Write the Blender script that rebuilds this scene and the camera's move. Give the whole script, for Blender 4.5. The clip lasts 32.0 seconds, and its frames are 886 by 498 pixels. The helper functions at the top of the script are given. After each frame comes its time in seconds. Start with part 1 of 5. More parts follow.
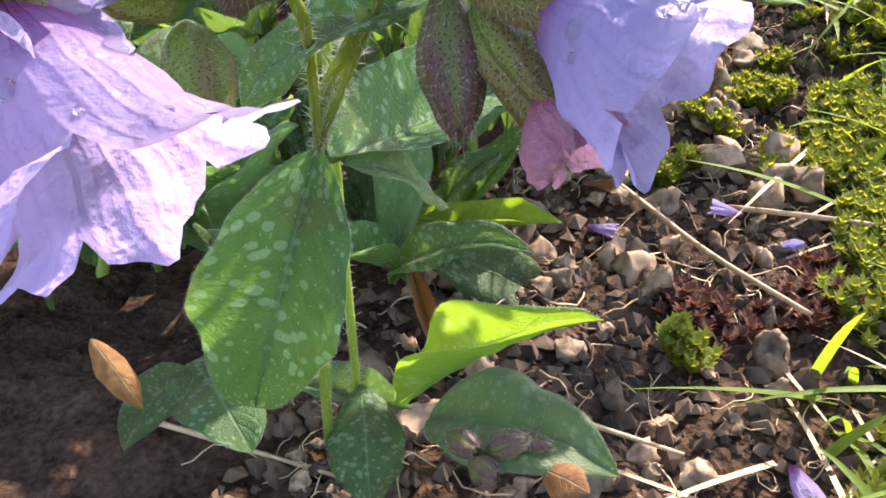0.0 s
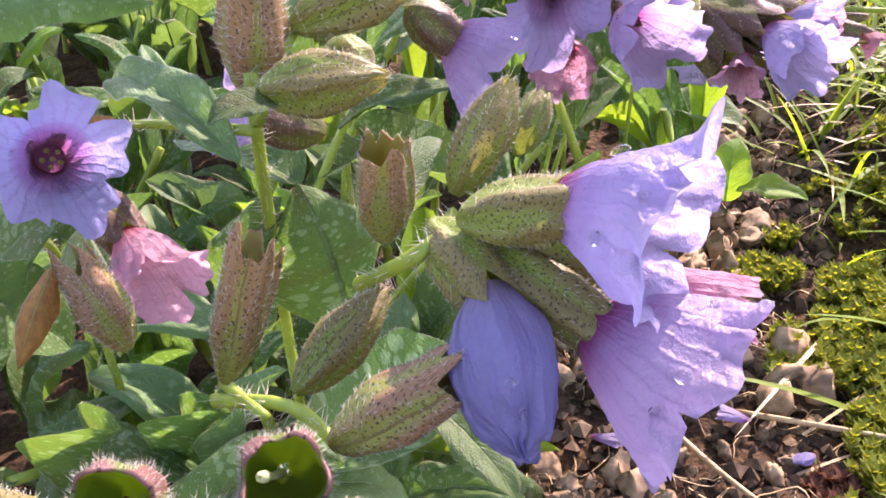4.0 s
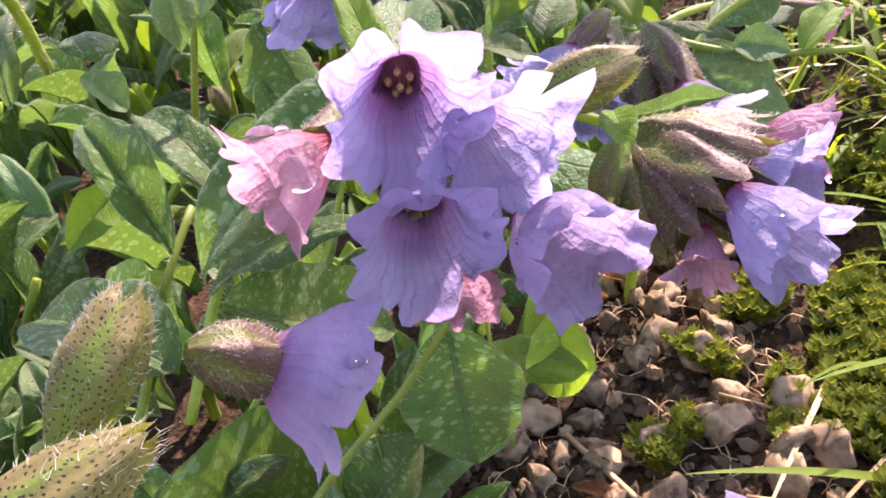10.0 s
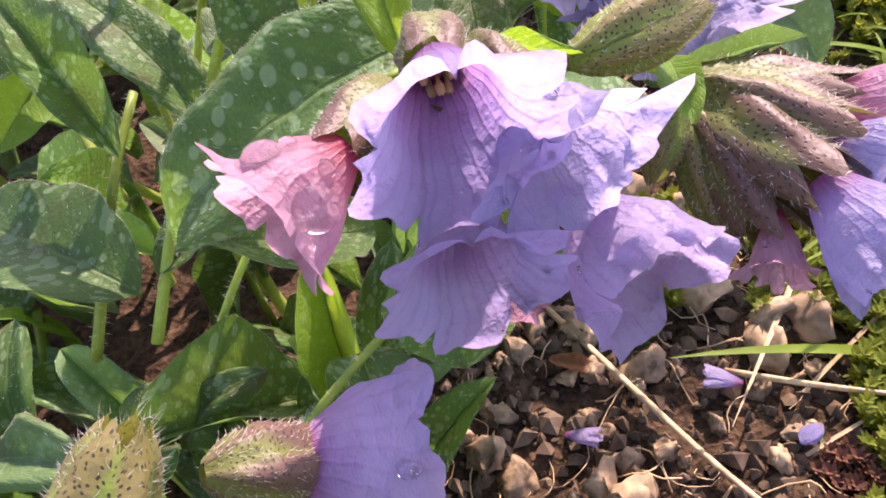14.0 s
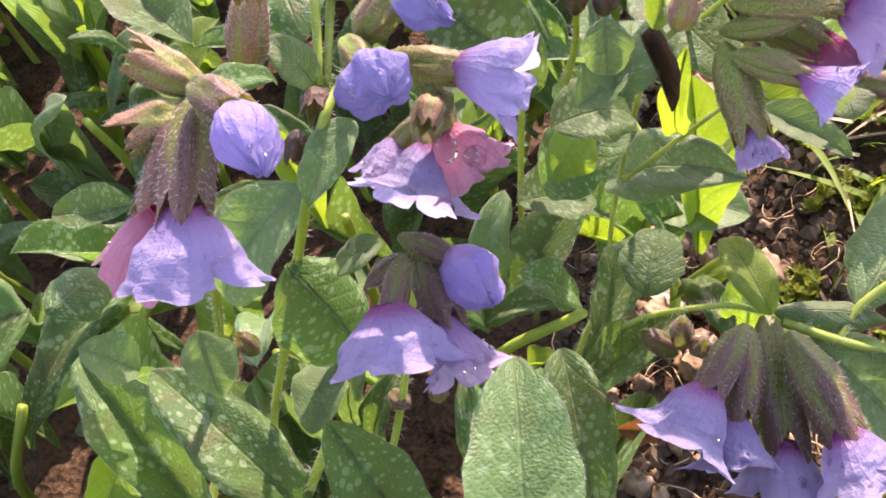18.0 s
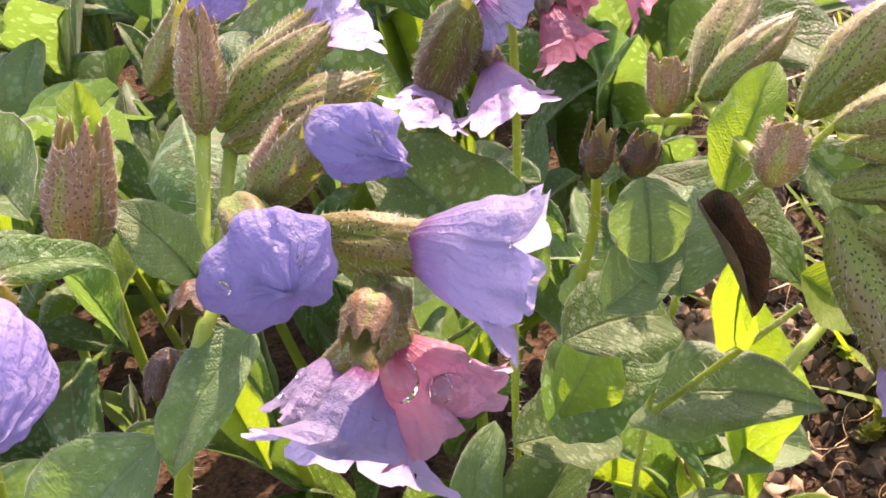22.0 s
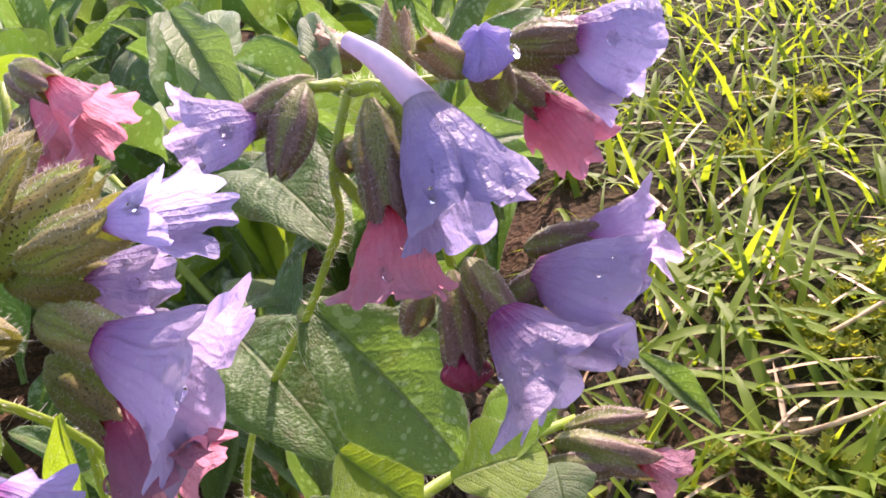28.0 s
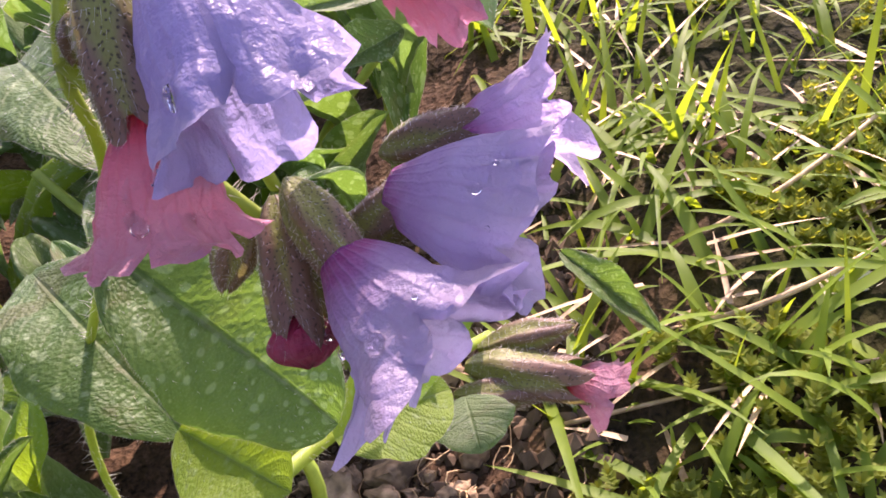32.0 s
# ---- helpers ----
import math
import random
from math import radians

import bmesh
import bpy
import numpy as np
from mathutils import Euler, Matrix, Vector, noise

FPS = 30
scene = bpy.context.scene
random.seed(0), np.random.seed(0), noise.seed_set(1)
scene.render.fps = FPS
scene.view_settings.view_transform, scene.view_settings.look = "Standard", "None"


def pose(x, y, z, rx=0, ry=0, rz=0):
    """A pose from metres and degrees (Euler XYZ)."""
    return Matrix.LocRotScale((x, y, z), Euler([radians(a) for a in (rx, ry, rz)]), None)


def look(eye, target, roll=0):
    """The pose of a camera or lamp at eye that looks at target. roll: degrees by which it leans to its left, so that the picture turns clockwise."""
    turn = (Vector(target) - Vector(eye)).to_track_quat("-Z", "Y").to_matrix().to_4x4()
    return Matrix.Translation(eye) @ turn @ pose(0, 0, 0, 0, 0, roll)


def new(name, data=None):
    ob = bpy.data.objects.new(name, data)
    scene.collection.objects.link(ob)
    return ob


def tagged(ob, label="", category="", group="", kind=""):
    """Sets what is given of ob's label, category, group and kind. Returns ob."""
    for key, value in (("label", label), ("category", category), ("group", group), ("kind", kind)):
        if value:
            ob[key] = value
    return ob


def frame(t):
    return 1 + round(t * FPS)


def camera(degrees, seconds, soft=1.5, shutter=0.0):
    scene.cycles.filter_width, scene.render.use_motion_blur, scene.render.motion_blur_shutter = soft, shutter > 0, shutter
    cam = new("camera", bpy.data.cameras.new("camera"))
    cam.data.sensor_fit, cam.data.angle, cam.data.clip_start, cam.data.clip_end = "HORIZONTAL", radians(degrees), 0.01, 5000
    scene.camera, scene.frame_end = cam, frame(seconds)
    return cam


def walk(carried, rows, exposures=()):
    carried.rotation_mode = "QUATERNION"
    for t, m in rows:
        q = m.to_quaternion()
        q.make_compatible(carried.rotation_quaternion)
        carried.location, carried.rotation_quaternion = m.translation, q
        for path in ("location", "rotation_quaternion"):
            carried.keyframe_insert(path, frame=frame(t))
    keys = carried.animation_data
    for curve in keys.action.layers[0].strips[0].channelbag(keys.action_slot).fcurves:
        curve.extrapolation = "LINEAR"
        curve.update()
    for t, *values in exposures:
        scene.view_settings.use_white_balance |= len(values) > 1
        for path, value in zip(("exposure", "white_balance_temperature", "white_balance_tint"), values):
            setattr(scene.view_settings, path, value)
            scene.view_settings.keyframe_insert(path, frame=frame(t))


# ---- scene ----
cam = camera(53.2, 32.0, 1.7)
# seconds, place in metres, turn in degrees
ROWS = [
    (0.0, 1e-05, 0.0, 0.09201, 55.0, -0.0, -0.0),
    (0.5, 0.00161, 0.0015, 0.0944, 55.78, 0.02, 0.38),
    (1.0, 0.00199, 0.00215, 0.09873, 56.91, 0.05, 0.24),
    (1.5, 0.0029, 0.00321, 0.09879, 58.02, 0.51, 0.68),
    (2.0, 0.00384, 0.00518, 0.09994, 59.33, 0.73, 1.06),
    (2.5, 0.00604, 0.0062, 0.10031, 60.12, 0.97, 1.24),
    (3.0, 0.00817, 0.00884, 0.10357, 60.9, 1.64, 1.12),
    (3.5, 0.00896, 0.0106, 0.10675, 61.52, 2.23, 1.21),
    (5.5, -0.00195, 0.01742, 0.11934, 61.95, 2.93, 0.98),
    (6.0, -0.00382, 0.02002, 0.12399, 62.5, 4.07, 0.11),
    (6.5, -0.00296, 0.02409, 0.12974, 62.09, 6.35, -1.28),
    (7.0, 0.00347, 0.02763, 0.13204, 61.01, 7.99, -2.14),
    (7.5, 0.00866, 0.03078, 0.13219, 60.38, 8.9, -2.66),
    (8.0, 0.0114, 0.03404, 0.13117, 60.02, 9.38, -2.9),
    (8.5, 0.01404, 0.03725, 0.12942, 59.45, 9.94, -3.34),
    (9.0, 0.01689, 0.04225, 0.12718, 58.78, 10.4, -3.81),
    (9.5, 0.01771, 0.0469, 0.12361, 58.1, 10.59, -4.43),
    (10.0, 0.01894, 0.05241, 0.12093, 56.9, 10.53, -5.54),
    (10.5, 0.01862, 0.05572, 0.11867, 55.54, 10.02, -6.65),
    (11.0, 0.01673, 0.05799, 0.11788, 54.31, 9.37, -7.01),
    (11.5, 0.01455, 0.05924, 0.11792, 53.39, 9.04, -7.02),
    (12.0, 0.01379, 0.06194, 0.1195, 52.22, 8.51, -7.09),
    (12.5, 0.01382, 0.06439, 0.12145, 50.51, 8.05, -7.33),
    (13.0, 0.0144, 0.06702, 0.1248, 48.24, 8.25, -8.08),
    (13.5, 0.0147, 0.0699, 0.12636, 45.51, 8.57, -8.82),
    (15.5, 0.01687, 0.08067, 0.13251, 33.78, 7.54, -11.16),
    (16.0, 0.01667, 0.08659, 0.13781, 32.98, 7.01, -11.32),
    (16.5, 0.01795, 0.09175, 0.14435, 34.69, 7.37, -11.24),
    (17.0, 0.01813, 0.09493, 0.15232, 36.83, 7.78, -10.9),
    (17.5, 0.017, 0.09991, 0.15497, 39.05, 8.71, -10.52),
    (18.0, 0.01573, 0.10729, 0.15871, 42.0, 10.38, -10.79),
    (18.5, 0.01644, 0.11259, 0.15803, 44.03, 10.89, -11.44),
    (19.0, 0.0147, 0.11909, 0.15258, 45.42, 10.98, -11.91),
    (19.5, 0.01246, 0.12538, 0.14866, 45.94, 10.92, -12.17),
    (20.0, 0.00957, 0.13088, 0.14514, 46.53, 10.85, -12.57),
    (20.5, 0.00974, 0.13268, 0.14109, 47.77, 10.82, -12.97),
    (21.0, 0.01214, 0.13428, 0.13892, 50.0, 10.65, -12.63),
    (21.5, 0.01627, 0.13351, 0.1364, 52.68, 10.4, -12.13),
    (22.0, 0.01878, 0.13356, 0.13673, 55.51, 10.11, -11.65),
    (22.5, 0.0236, 0.13445, 0.1376, 56.68, 10.05, -11.46),
    (23.0, 0.02991, 0.13475, 0.13848, 57.33, 10.2, -11.5),
    (23.5, 0.0343, 0.13367, 0.13985, 57.88, 10.58, -11.5),
    (24.0, 0.0413, 0.13237, 0.13852, 58.29, 10.91, -11.37),
    (24.5, 0.04523, 0.13137, 0.1359, 58.08, 10.96, -11.54),
    (26.5, 0.0576, 0.12765, 0.13008, 61.75, 9.83, -10.66),
    (27.0, 0.06228, 0.12914, 0.12896, 62.92, 10.03, -10.41),
    (27.5, 0.06616, 0.13147, 0.12687, 63.44, 10.12, -10.31),
    (28.0, 0.07116, 0.13562, 0.12506, 63.64, 10.29, -10.25),
    (28.5, 0.07287, 0.13942, 0.12427, 63.6, 10.26, -10.31),
    (29.0, 0.07566, 0.14478, 0.12386, 63.46, 10.41, -10.85),
    (29.5, 0.07646, 0.14785, 0.12219, 63.13, 10.8, -12.02),
    (30.0, 0.07853, 0.15065, 0.12058, 61.83, 11.35, -13.87),
    (30.5, 0.08005, 0.15247, 0.12094, 60.41, 11.68, -14.94),
    (31.0, 0.07973, 0.15262, 0.1194, 58.29, 12.06, -15.49),
    (31.5, 0.07939, 0.15355, 0.11837, 56.2, 12.29, -15.78),
    (32.0, 0.0797, 0.15383, 0.11647, 54.06, 12.35, -16.25),
]
EXPOSURES = [(0.0, 2.36, 6650.0, 28.0), (3.0, 2.48, 7050.0, 38.0), (6.0, 2.32, 6950.0, 42.0), (9.0, 2.28, 7050.0, 42.0), (11.0, 2.32, 7050.0, 40.0), (13.0, 2.24, 7050.0, 40.0), (16.0, 2.18, 7050.0, 40.0), (17.0, 2.28, 7050.0, 40.0), (18.0, 2.46, 7250.0, 42.0), (20.0, 2.44, 7750.0, 40.0), (22.0, 2.48, 8050.0, 42.0), (24.0, 2.38, 8250.0, 38.0), (28.0, 2.22, 7250.0, 42.0), (32.0, 2.3, 7150.0, 46.0)]
walk(cam, [(t, pose(x, y, z, rx, ry, rz)) for t, x, y, z, rx, ry, rz in ROWS], EXPOSURES)

# ---- daylight: low sun ahead, behind the flowers ----
SUN_AZ, SUN_EL = 32.0, 42.0
sky_world = bpy.data.worlds.new("sky")
scene.world = sky_world
sky_world.use_nodes = True
sky_tex = sky_world.node_tree.nodes.new("ShaderNodeTexSky")
sky_tex.sky_type, sky_tex.sun_disc = "NISHITA", False
sky_tex.sun_elevation, sky_tex.sun_rotation = radians(SUN_EL), radians(SUN_AZ)
sky_back = sky_world.node_tree.nodes["Background"]
sky_back.inputs["Strength"].default_value = 0.135
sky_world.node_tree.links.new(sky_tex.outputs["Color"], sky_back.inputs["Color"])
sun_data = bpy.data.lights.new("sun", "SUN")
sun_data.energy, sun_data.angle, sun_data.color = 2.7, radians(0.53), (1.0, 0.95, 0.86)
sun_ob = new("sun", sun_data)
toward_sun = Vector((math.sin(radians(SUN_AZ)) * math.cos(radians(SUN_EL)), math.cos(radians(SUN_AZ)) * math.cos(radians(SUN_EL)), math.sin(radians(SUN_EL))))
sun_ob.matrix_world = look(toward_sun * 5, (0, 0, 0))


# ---- materials ----
class Nodes:
    """A short way to write node materials."""

    def __init__(self, name):
        self.mat = bpy.data.materials.new(name)
        self.mat.use_nodes = True
        self.tree = self.mat.node_tree
        self.tree.nodes.clear()

    def add(self, kind, inputs=None, **settings):
        node = self.tree.nodes.new("ShaderNode" + kind)
        for key, value in settings.items():
            setattr(node, key, value)
        for key, value in (inputs or {}).items():
            if isinstance(value, bpy.types.NodeSocket):
                self.tree.links.new(value, node.inputs[key])
            else:
                node.inputs[key].default_value = value
        return node

    def math(self, operation, a, b=0.0, c=0.0, clamp=False):
        return self.add("Math", {0: a, 1: b, 2: c}, operation=operation, use_clamp=clamp).outputs[0]

    def mix(self, factor, a, b, blend="MIX"):
        node = self.add("Mix", data_type="RGBA", blend_type=blend)
        for slot, value in ((0, factor), (6, a), (7, b)):
            if isinstance(value, bpy.types.NodeSocket):
                self.tree.links.new(value, node.inputs[slot])
            else:
                node.inputs[slot].default_value = value if slot == 0 else (*value, 1.0)
        return node.outputs[2]

    def ramp(self, factor, stops, interpolation="LINEAR"):
        node = self.add("ValToRGB", {"Fac": factor})
        node.color_ramp.interpolation = interpolation
        while len(node.color_ramp.elements) < len(stops):
            node.color_ramp.elements.new(0.5)
        for element, (place, colour) in zip(node.color_ramp.elements, stops):
            element.position = place
            element.color = (*colour, 1.0) if isinstance(colour, tuple) else (colour, colour, colour, 1.0)
        return node.outputs["Color"]

    def noise(self, scale, detail=3.0, where=None, rough=0.55):
        return self.add("TexNoise", {"Scale": scale, "Detail": detail, "Roughness": rough, **({"Vector": where} if where else {})})

    def bump(self, height, strength=0.4, distance=0.0003, normal=None):
        return self.add("Bump", {"Height": height, "Strength": strength, "Distance": distance, **({"Normal": normal} if normal else {})}).outputs["Normal"]

    def object_space(self, size=(1.0, 1.0, 1.0), flat=False):
        """The thing's own coordinates in metres (size: the metres of one unit), shifted by chance from thing to thing."""
        info = self.add("ObjectInfo")
        own = self.uv()[2] if flat else self.add("TexCoord").outputs["Object"]
        own = self.add("VectorMath", {0: own, 1: size}, operation="MULTIPLY").outputs[0]
        shift = self.add("VectorMath", {0: own, 1: self.add("CombineXYZ", {"X": info.outputs["Random"], "Y": self.math("MULTIPLY", info.outputs["Random"], 7.3)}).outputs[0]}, operation="ADD")
        return shift.outputs[0], info.outputs["Random"]

    def uv(self):
        node = self.add("UVMap", uv_map="UVMap")
        parts = self.add("SeparateXYZ", {0: node.outputs[0]})
        return parts.outputs[0], parts.outputs[1], node.outputs[0]

    def surface(self, colour, rough=0.5, normal=None, thin=0.0, glow=None, sheen=0.0, specular=0.5):
        """A plain surface; thin: the share of light that shines through it, tinted by glow."""
        inputs = {"Base Color": colour if isinstance(colour, bpy.types.NodeSocket) else (*colour, 1.0), "Roughness": rough, "Sheen Weight": sheen, "Sheen Roughness": 0.4, "Specular IOR Level": specular}
        if normal:
            inputs["Normal"] = normal
        shader = self.add("BsdfPrincipled", inputs).outputs[0]
        if thin:
            through_light = {"Color": glow if isinstance(glow, bpy.types.NodeSocket) else (*glow, 1.0)}
            if normal:
                through_light["Normal"] = normal
            shader = self.add("MixShader", {0: thin, 1: shader, 2: self.add("BsdfTranslucent", through_light).outputs[0]}).outputs[0]
        self.add("OutputMaterial", {"Surface": shader})
        return self.mat


def leaf_material(name, low, high, glow, spots, dry=0.0, thin=0.46, down=0.03):
    n = Nodes(name)
    u, v, _ = n.uv()
    where, chance = n.object_space((0.013, 0.032, 1.0), True)
    mottled = n.ramp(n.noise(260, 4, where).outputs["Fac"], [(0.3, low), (0.7, high)])
    # pale silvery blotches, rounded, of uneven size
    cell = n.add("TexVoronoi", {"Vector": where, "Scale": 540.0, "Randomness": 1.0}, voronoi_dimensions="2D")
    size = n.math("MULTIPLY_ADD", n.noise(170, 3, where).outputs["Fac"], 1.5, -0.5)
    spot = n.math("SMOOTH_MIN", n.math("MULTIPLY", n.math("SUBTRACT", size, cell.outputs["Distance"], clamp=True), 9.0 * spots, clamp=True), 1.0, 0.2)
    colour = n.mix(n.math("MULTIPLY", spot, 0.52), mottled, (0.27, 0.38, 0.2))
    # midrib and side veins
    off = n.math("ABSOLUTE", n.math("SUBTRACT", u, 0.5))
    rib = n.math("SUBTRACT", 1.0, n.math("MULTIPLY", off, 34.0), clamp=True)
    vein = n.math("POWER", n.math("ABSOLUTE", n.math("SINE", n.math("MULTIPLY", n.math("SUBTRACT", v, n.math("MULTIPLY", off, 0.55)), 26.0))), 14.0)
    colour = n.mix(n.math("MULTIPLY", rib, 0.55), colour, (0.2, 0.3, 0.1))
    colour = n.mix(n.math("MULTIPLY", vein, 0.06), colour, (0.2, 0.3, 0.1))
    if dry:
        worn = n.math("MULTIPLY", n.math("SUBTRACT", n.noise(110, 4, where).outputs["Fac"], 0.62 - 0.2 * dry), 14.0, clamp=True)
        edge = n.math("MULTIPLY", n.math("SUBTRACT", v, 0.8), 4.0, clamp=True)
        colour = n.mix(n.math("MULTIPLY", worn, n.math("MAXIMUM", edge, dry), clamp=True), colour, (0.09, 0.045, 0.02))
    shade = n.add("HueSaturation", {"Hue": n.math("MULTIPLY_ADD", chance, 0.03, 0.485), "Saturation": 1.0, "Value": n.math("MULTIPLY_ADD", chance, 0.5, 0.76), "Color": colour}).outputs[0]
    fuzz = n.noise(2600, 2, where).outputs["Fac"]
    pucker = n.add("TexVoronoi", {"Vector": where, "Scale": 1900.0, "Randomness": 1.0}, voronoi_dimensions="2D").outputs["Distance"]
    soft = n.math("ADD", n.math("MULTIPLY", fuzz, 0.55), n.math("MULTIPLY", n.noise(420, 2, where).outputs["Fac"], 0.2))
    relief = n.math("SUBTRACT", n.math("SUBTRACT", soft, n.math("MULTIPLY", pucker, 0.35)), n.math("ADD", n.math("MULTIPLY", rib, 0.9), n.math("MULTIPLY", vein, 0.3)))
    # pale down, its grain-by-grain glints mixed into the leaf colour
    grain = n.math("MULTIPLY", n.math("SUBTRACT", n.noise(4200, 2, where).outputs["Fac"], 0.5, clamp=True), 2.2 + 9.0 * down, clamp=True)
    shade = n.mix(n.math("MULTIPLY", grain, 0.32), shade, (0.28, 0.38, 0.17))
    return n.surface(shade, 0.5, n.bump(relief, 0.45, 0.0005), thin, n.mix(0.5, shade, glow), down, 0.2 + 1.6 * down)


def petal_material(name, base, middle, rim, thin=0.7):
    n = Nodes(name)
    u, v, _ = n.uv()
    where, chance = n.object_space((0.009, 0.009, 0.009))
    blotch = n.math("MULTIPLY_ADD", n.noise(210, 3, where).outputs["Fac"], 0.24, -0.12)
    colour = n.ramp(n.math("ADD", v, blotch, clamp=True), [(0.03, base), (0.2, middle), (0.42, rim)])
    # fine darker veins that run to the rim
    wander = n.math("MULTIPLY", n.noise(300, 2, where).outputs["Fac"], 3.0)
    vein = n.math("POWER", n.math("ABSOLUTE", n.math("SINE", n.math("ADD", n.math("MULTIPLY", u, 78.5), wander))), 9.0)
    colour = n.mix(n.math("MULTIPLY", vein, 0.18), colour, middle)
    pale = n.math("MULTIPLY", n.math("SUBTRACT", n.noise(420, 4, where).outputs["Fac"], 0.5, clamp=True), 1.1, clamp=True)
    colour = n.mix(pale, colour, tuple(0.35 + 0.65 * c for c in rim))
    colour = n.add("HueSaturation", {"Hue": n.math("MULTIPLY_ADD", chance, 0.03, 0.485), "Saturation": 1.0, "Value": n.math("MULTIPLY_ADD", chance, 0.14, 0.68), "Color": colour}).outputs[0]
    crease = n.math("ABSOLUTE", n.math("SUBTRACT", n.noise(330, 3, where).outputs["Fac"], 0.5))
    relief = n.math("ADD", n.math("ADD", n.math("MULTIPLY", n.noise(700, 4, where).outputs["Fac"], 0.9), n.math("MULTIPLY", crease, 2.4)), n.math("ADD", n.math("MULTIPLY", vein, -0.16), n.math("MULTIPLY", n.noise(5200, 1, where).outputs["Fac"], 0.2)))
    return n.surface(colour, 0.36, n.bump(relief, 0.6, 0.0006), thin, n.mix(0.5, colour, colour, "MULTIPLY"), 0.04, 0.3)


def calyx_material(name, base, tip, speckle, inside=False):
    n = Nodes(name)
    u, v, _ = n.uv()
    where, chance = n.object_space((0.0044, 0.009, 0.0044))
    blotch = n.math("MULTIPLY_ADD", n.noise(420, 3, where).outputs["Fac"], 1.0, -0.5)
    # the five ribs are browner than the grooves between them
    rib = n.math("ABSOLUTE", n.math("SINE", n.math("MULTIPLY", u, 15.708)))
    tone = n.math("ADD", n.math("MULTIPLY", v, 0.75), n.math("MULTIPLY_ADD", rib, 0.75, -0.32))
    colour = n.ramp(n.math("ADD", n.math("ADD", tone, n.math("MULTIPLY", blotch, 0.7)), n.math("MULTIPLY_ADD", chance, 0.3, -0.15), clamp=True), [(0.3, base), (0.72, tip)])
    wall = n.add("CombineXYZ", {"X": n.math("MULTIPLY_ADD", u, 0.0125, chance), "Y": n.math("MULTIPLY", v, 0.0095)}).outputs[0]
    cell = n.add("TexVoronoi", {"Vector": wall, "Scale": 2500.0}, voronoi_dimensions="2D")
    dots = n.math("MULTIPLY", n.math("SUBTRACT", 0.2, cell.outputs["Distance"], clamp=True), 14.0, clamp=True)
    colour = n.mix(n.math("MULTIPLY", dots, speckle), colour, (0.025, 0.012, 0.014))
    ridge = n.math("POWER", n.math("ABSOLUTE", n.math("SINE", n.math("MULTIPLY", u, 31.4))), 6.0)
    relief = n.math("ADD", n.math("MULTIPLY", n.noise(1500, 3, where).outputs["Fac"], 0.5), n.math("ADD", n.math("MULTIPLY", ridge, 0.12), n.math("MULTIPLY", dots, 0.4)))
    return n.surface(colour, 0.5, n.bump(relief, 0.6, 0.0004), 0.34, n.mix(0.4, colour, (0.32, 0.38, 0.03)), 0.05, 0.4)


def plain_material(name, low, high, scale, rough=0.7, bump=0.5, distance=0.0005, thin=0.0, glow=None, detail=5.0, specular=0.4, unit=1.0):
    n = Nodes(name)
    where, chance = n.object_space((unit, unit, unit))
    grain = n.noise(scale, detail, where)
    coarse = n.noise(scale * 0.22, 3, where)
    both = n.math("ADD", n.math("MULTIPLY", grain.outputs["Fac"], 0.55), n.math("MULTIPLY", coarse.outputs["Fac"], 0.45))
    colour = n.ramp(both, [(0.36, low), (0.64, high)])
    colour = n.add("HueSaturation", {"Hue": 0.5, "Saturation": 1.0, "Value": n.math("MULTIPLY_ADD", chance, 0.55, 0.72), "Color": colour}).outputs[0]
    return n.surface(colour, rough, n.bump(both, bump, distance), thin, glow, 0.0, specular)


LEAF = {
    "d": leaf_material("spotted_leaf", (0.036, 0.088, 0.021), (0.07, 0.145, 0.034), (0.2, 0.37, 0.03), 1.0, 0.35),
    "g": leaf_material("downy_leaf", (0.068, 0.138, 0.038), (0.11, 0.195, 0.056), (0.2, 0.38, 0.04), 0.35, 0.2, 0.44, 0.16),
    "y": leaf_material("young_leaf", (0.1, 0.2, 0.02), (0.16, 0.28, 0.03), (0.42, 0.62, 0.01), 0.25, 0.0, 0.5),
    "o": leaf_material("dead_leaf", (0.14, 0.055, 0.018), (0.34, 0.15, 0.04), (0.6, 0.25, 0.03), 0.0, 0.25, 0.3),
    "x": leaf_material("withered_leaf", (0.015, 0.01, 0.008), (0.05, 0.03, 0.018), (0.1, 0.05, 0.01), 0.0, 0.9, 0.12),
}
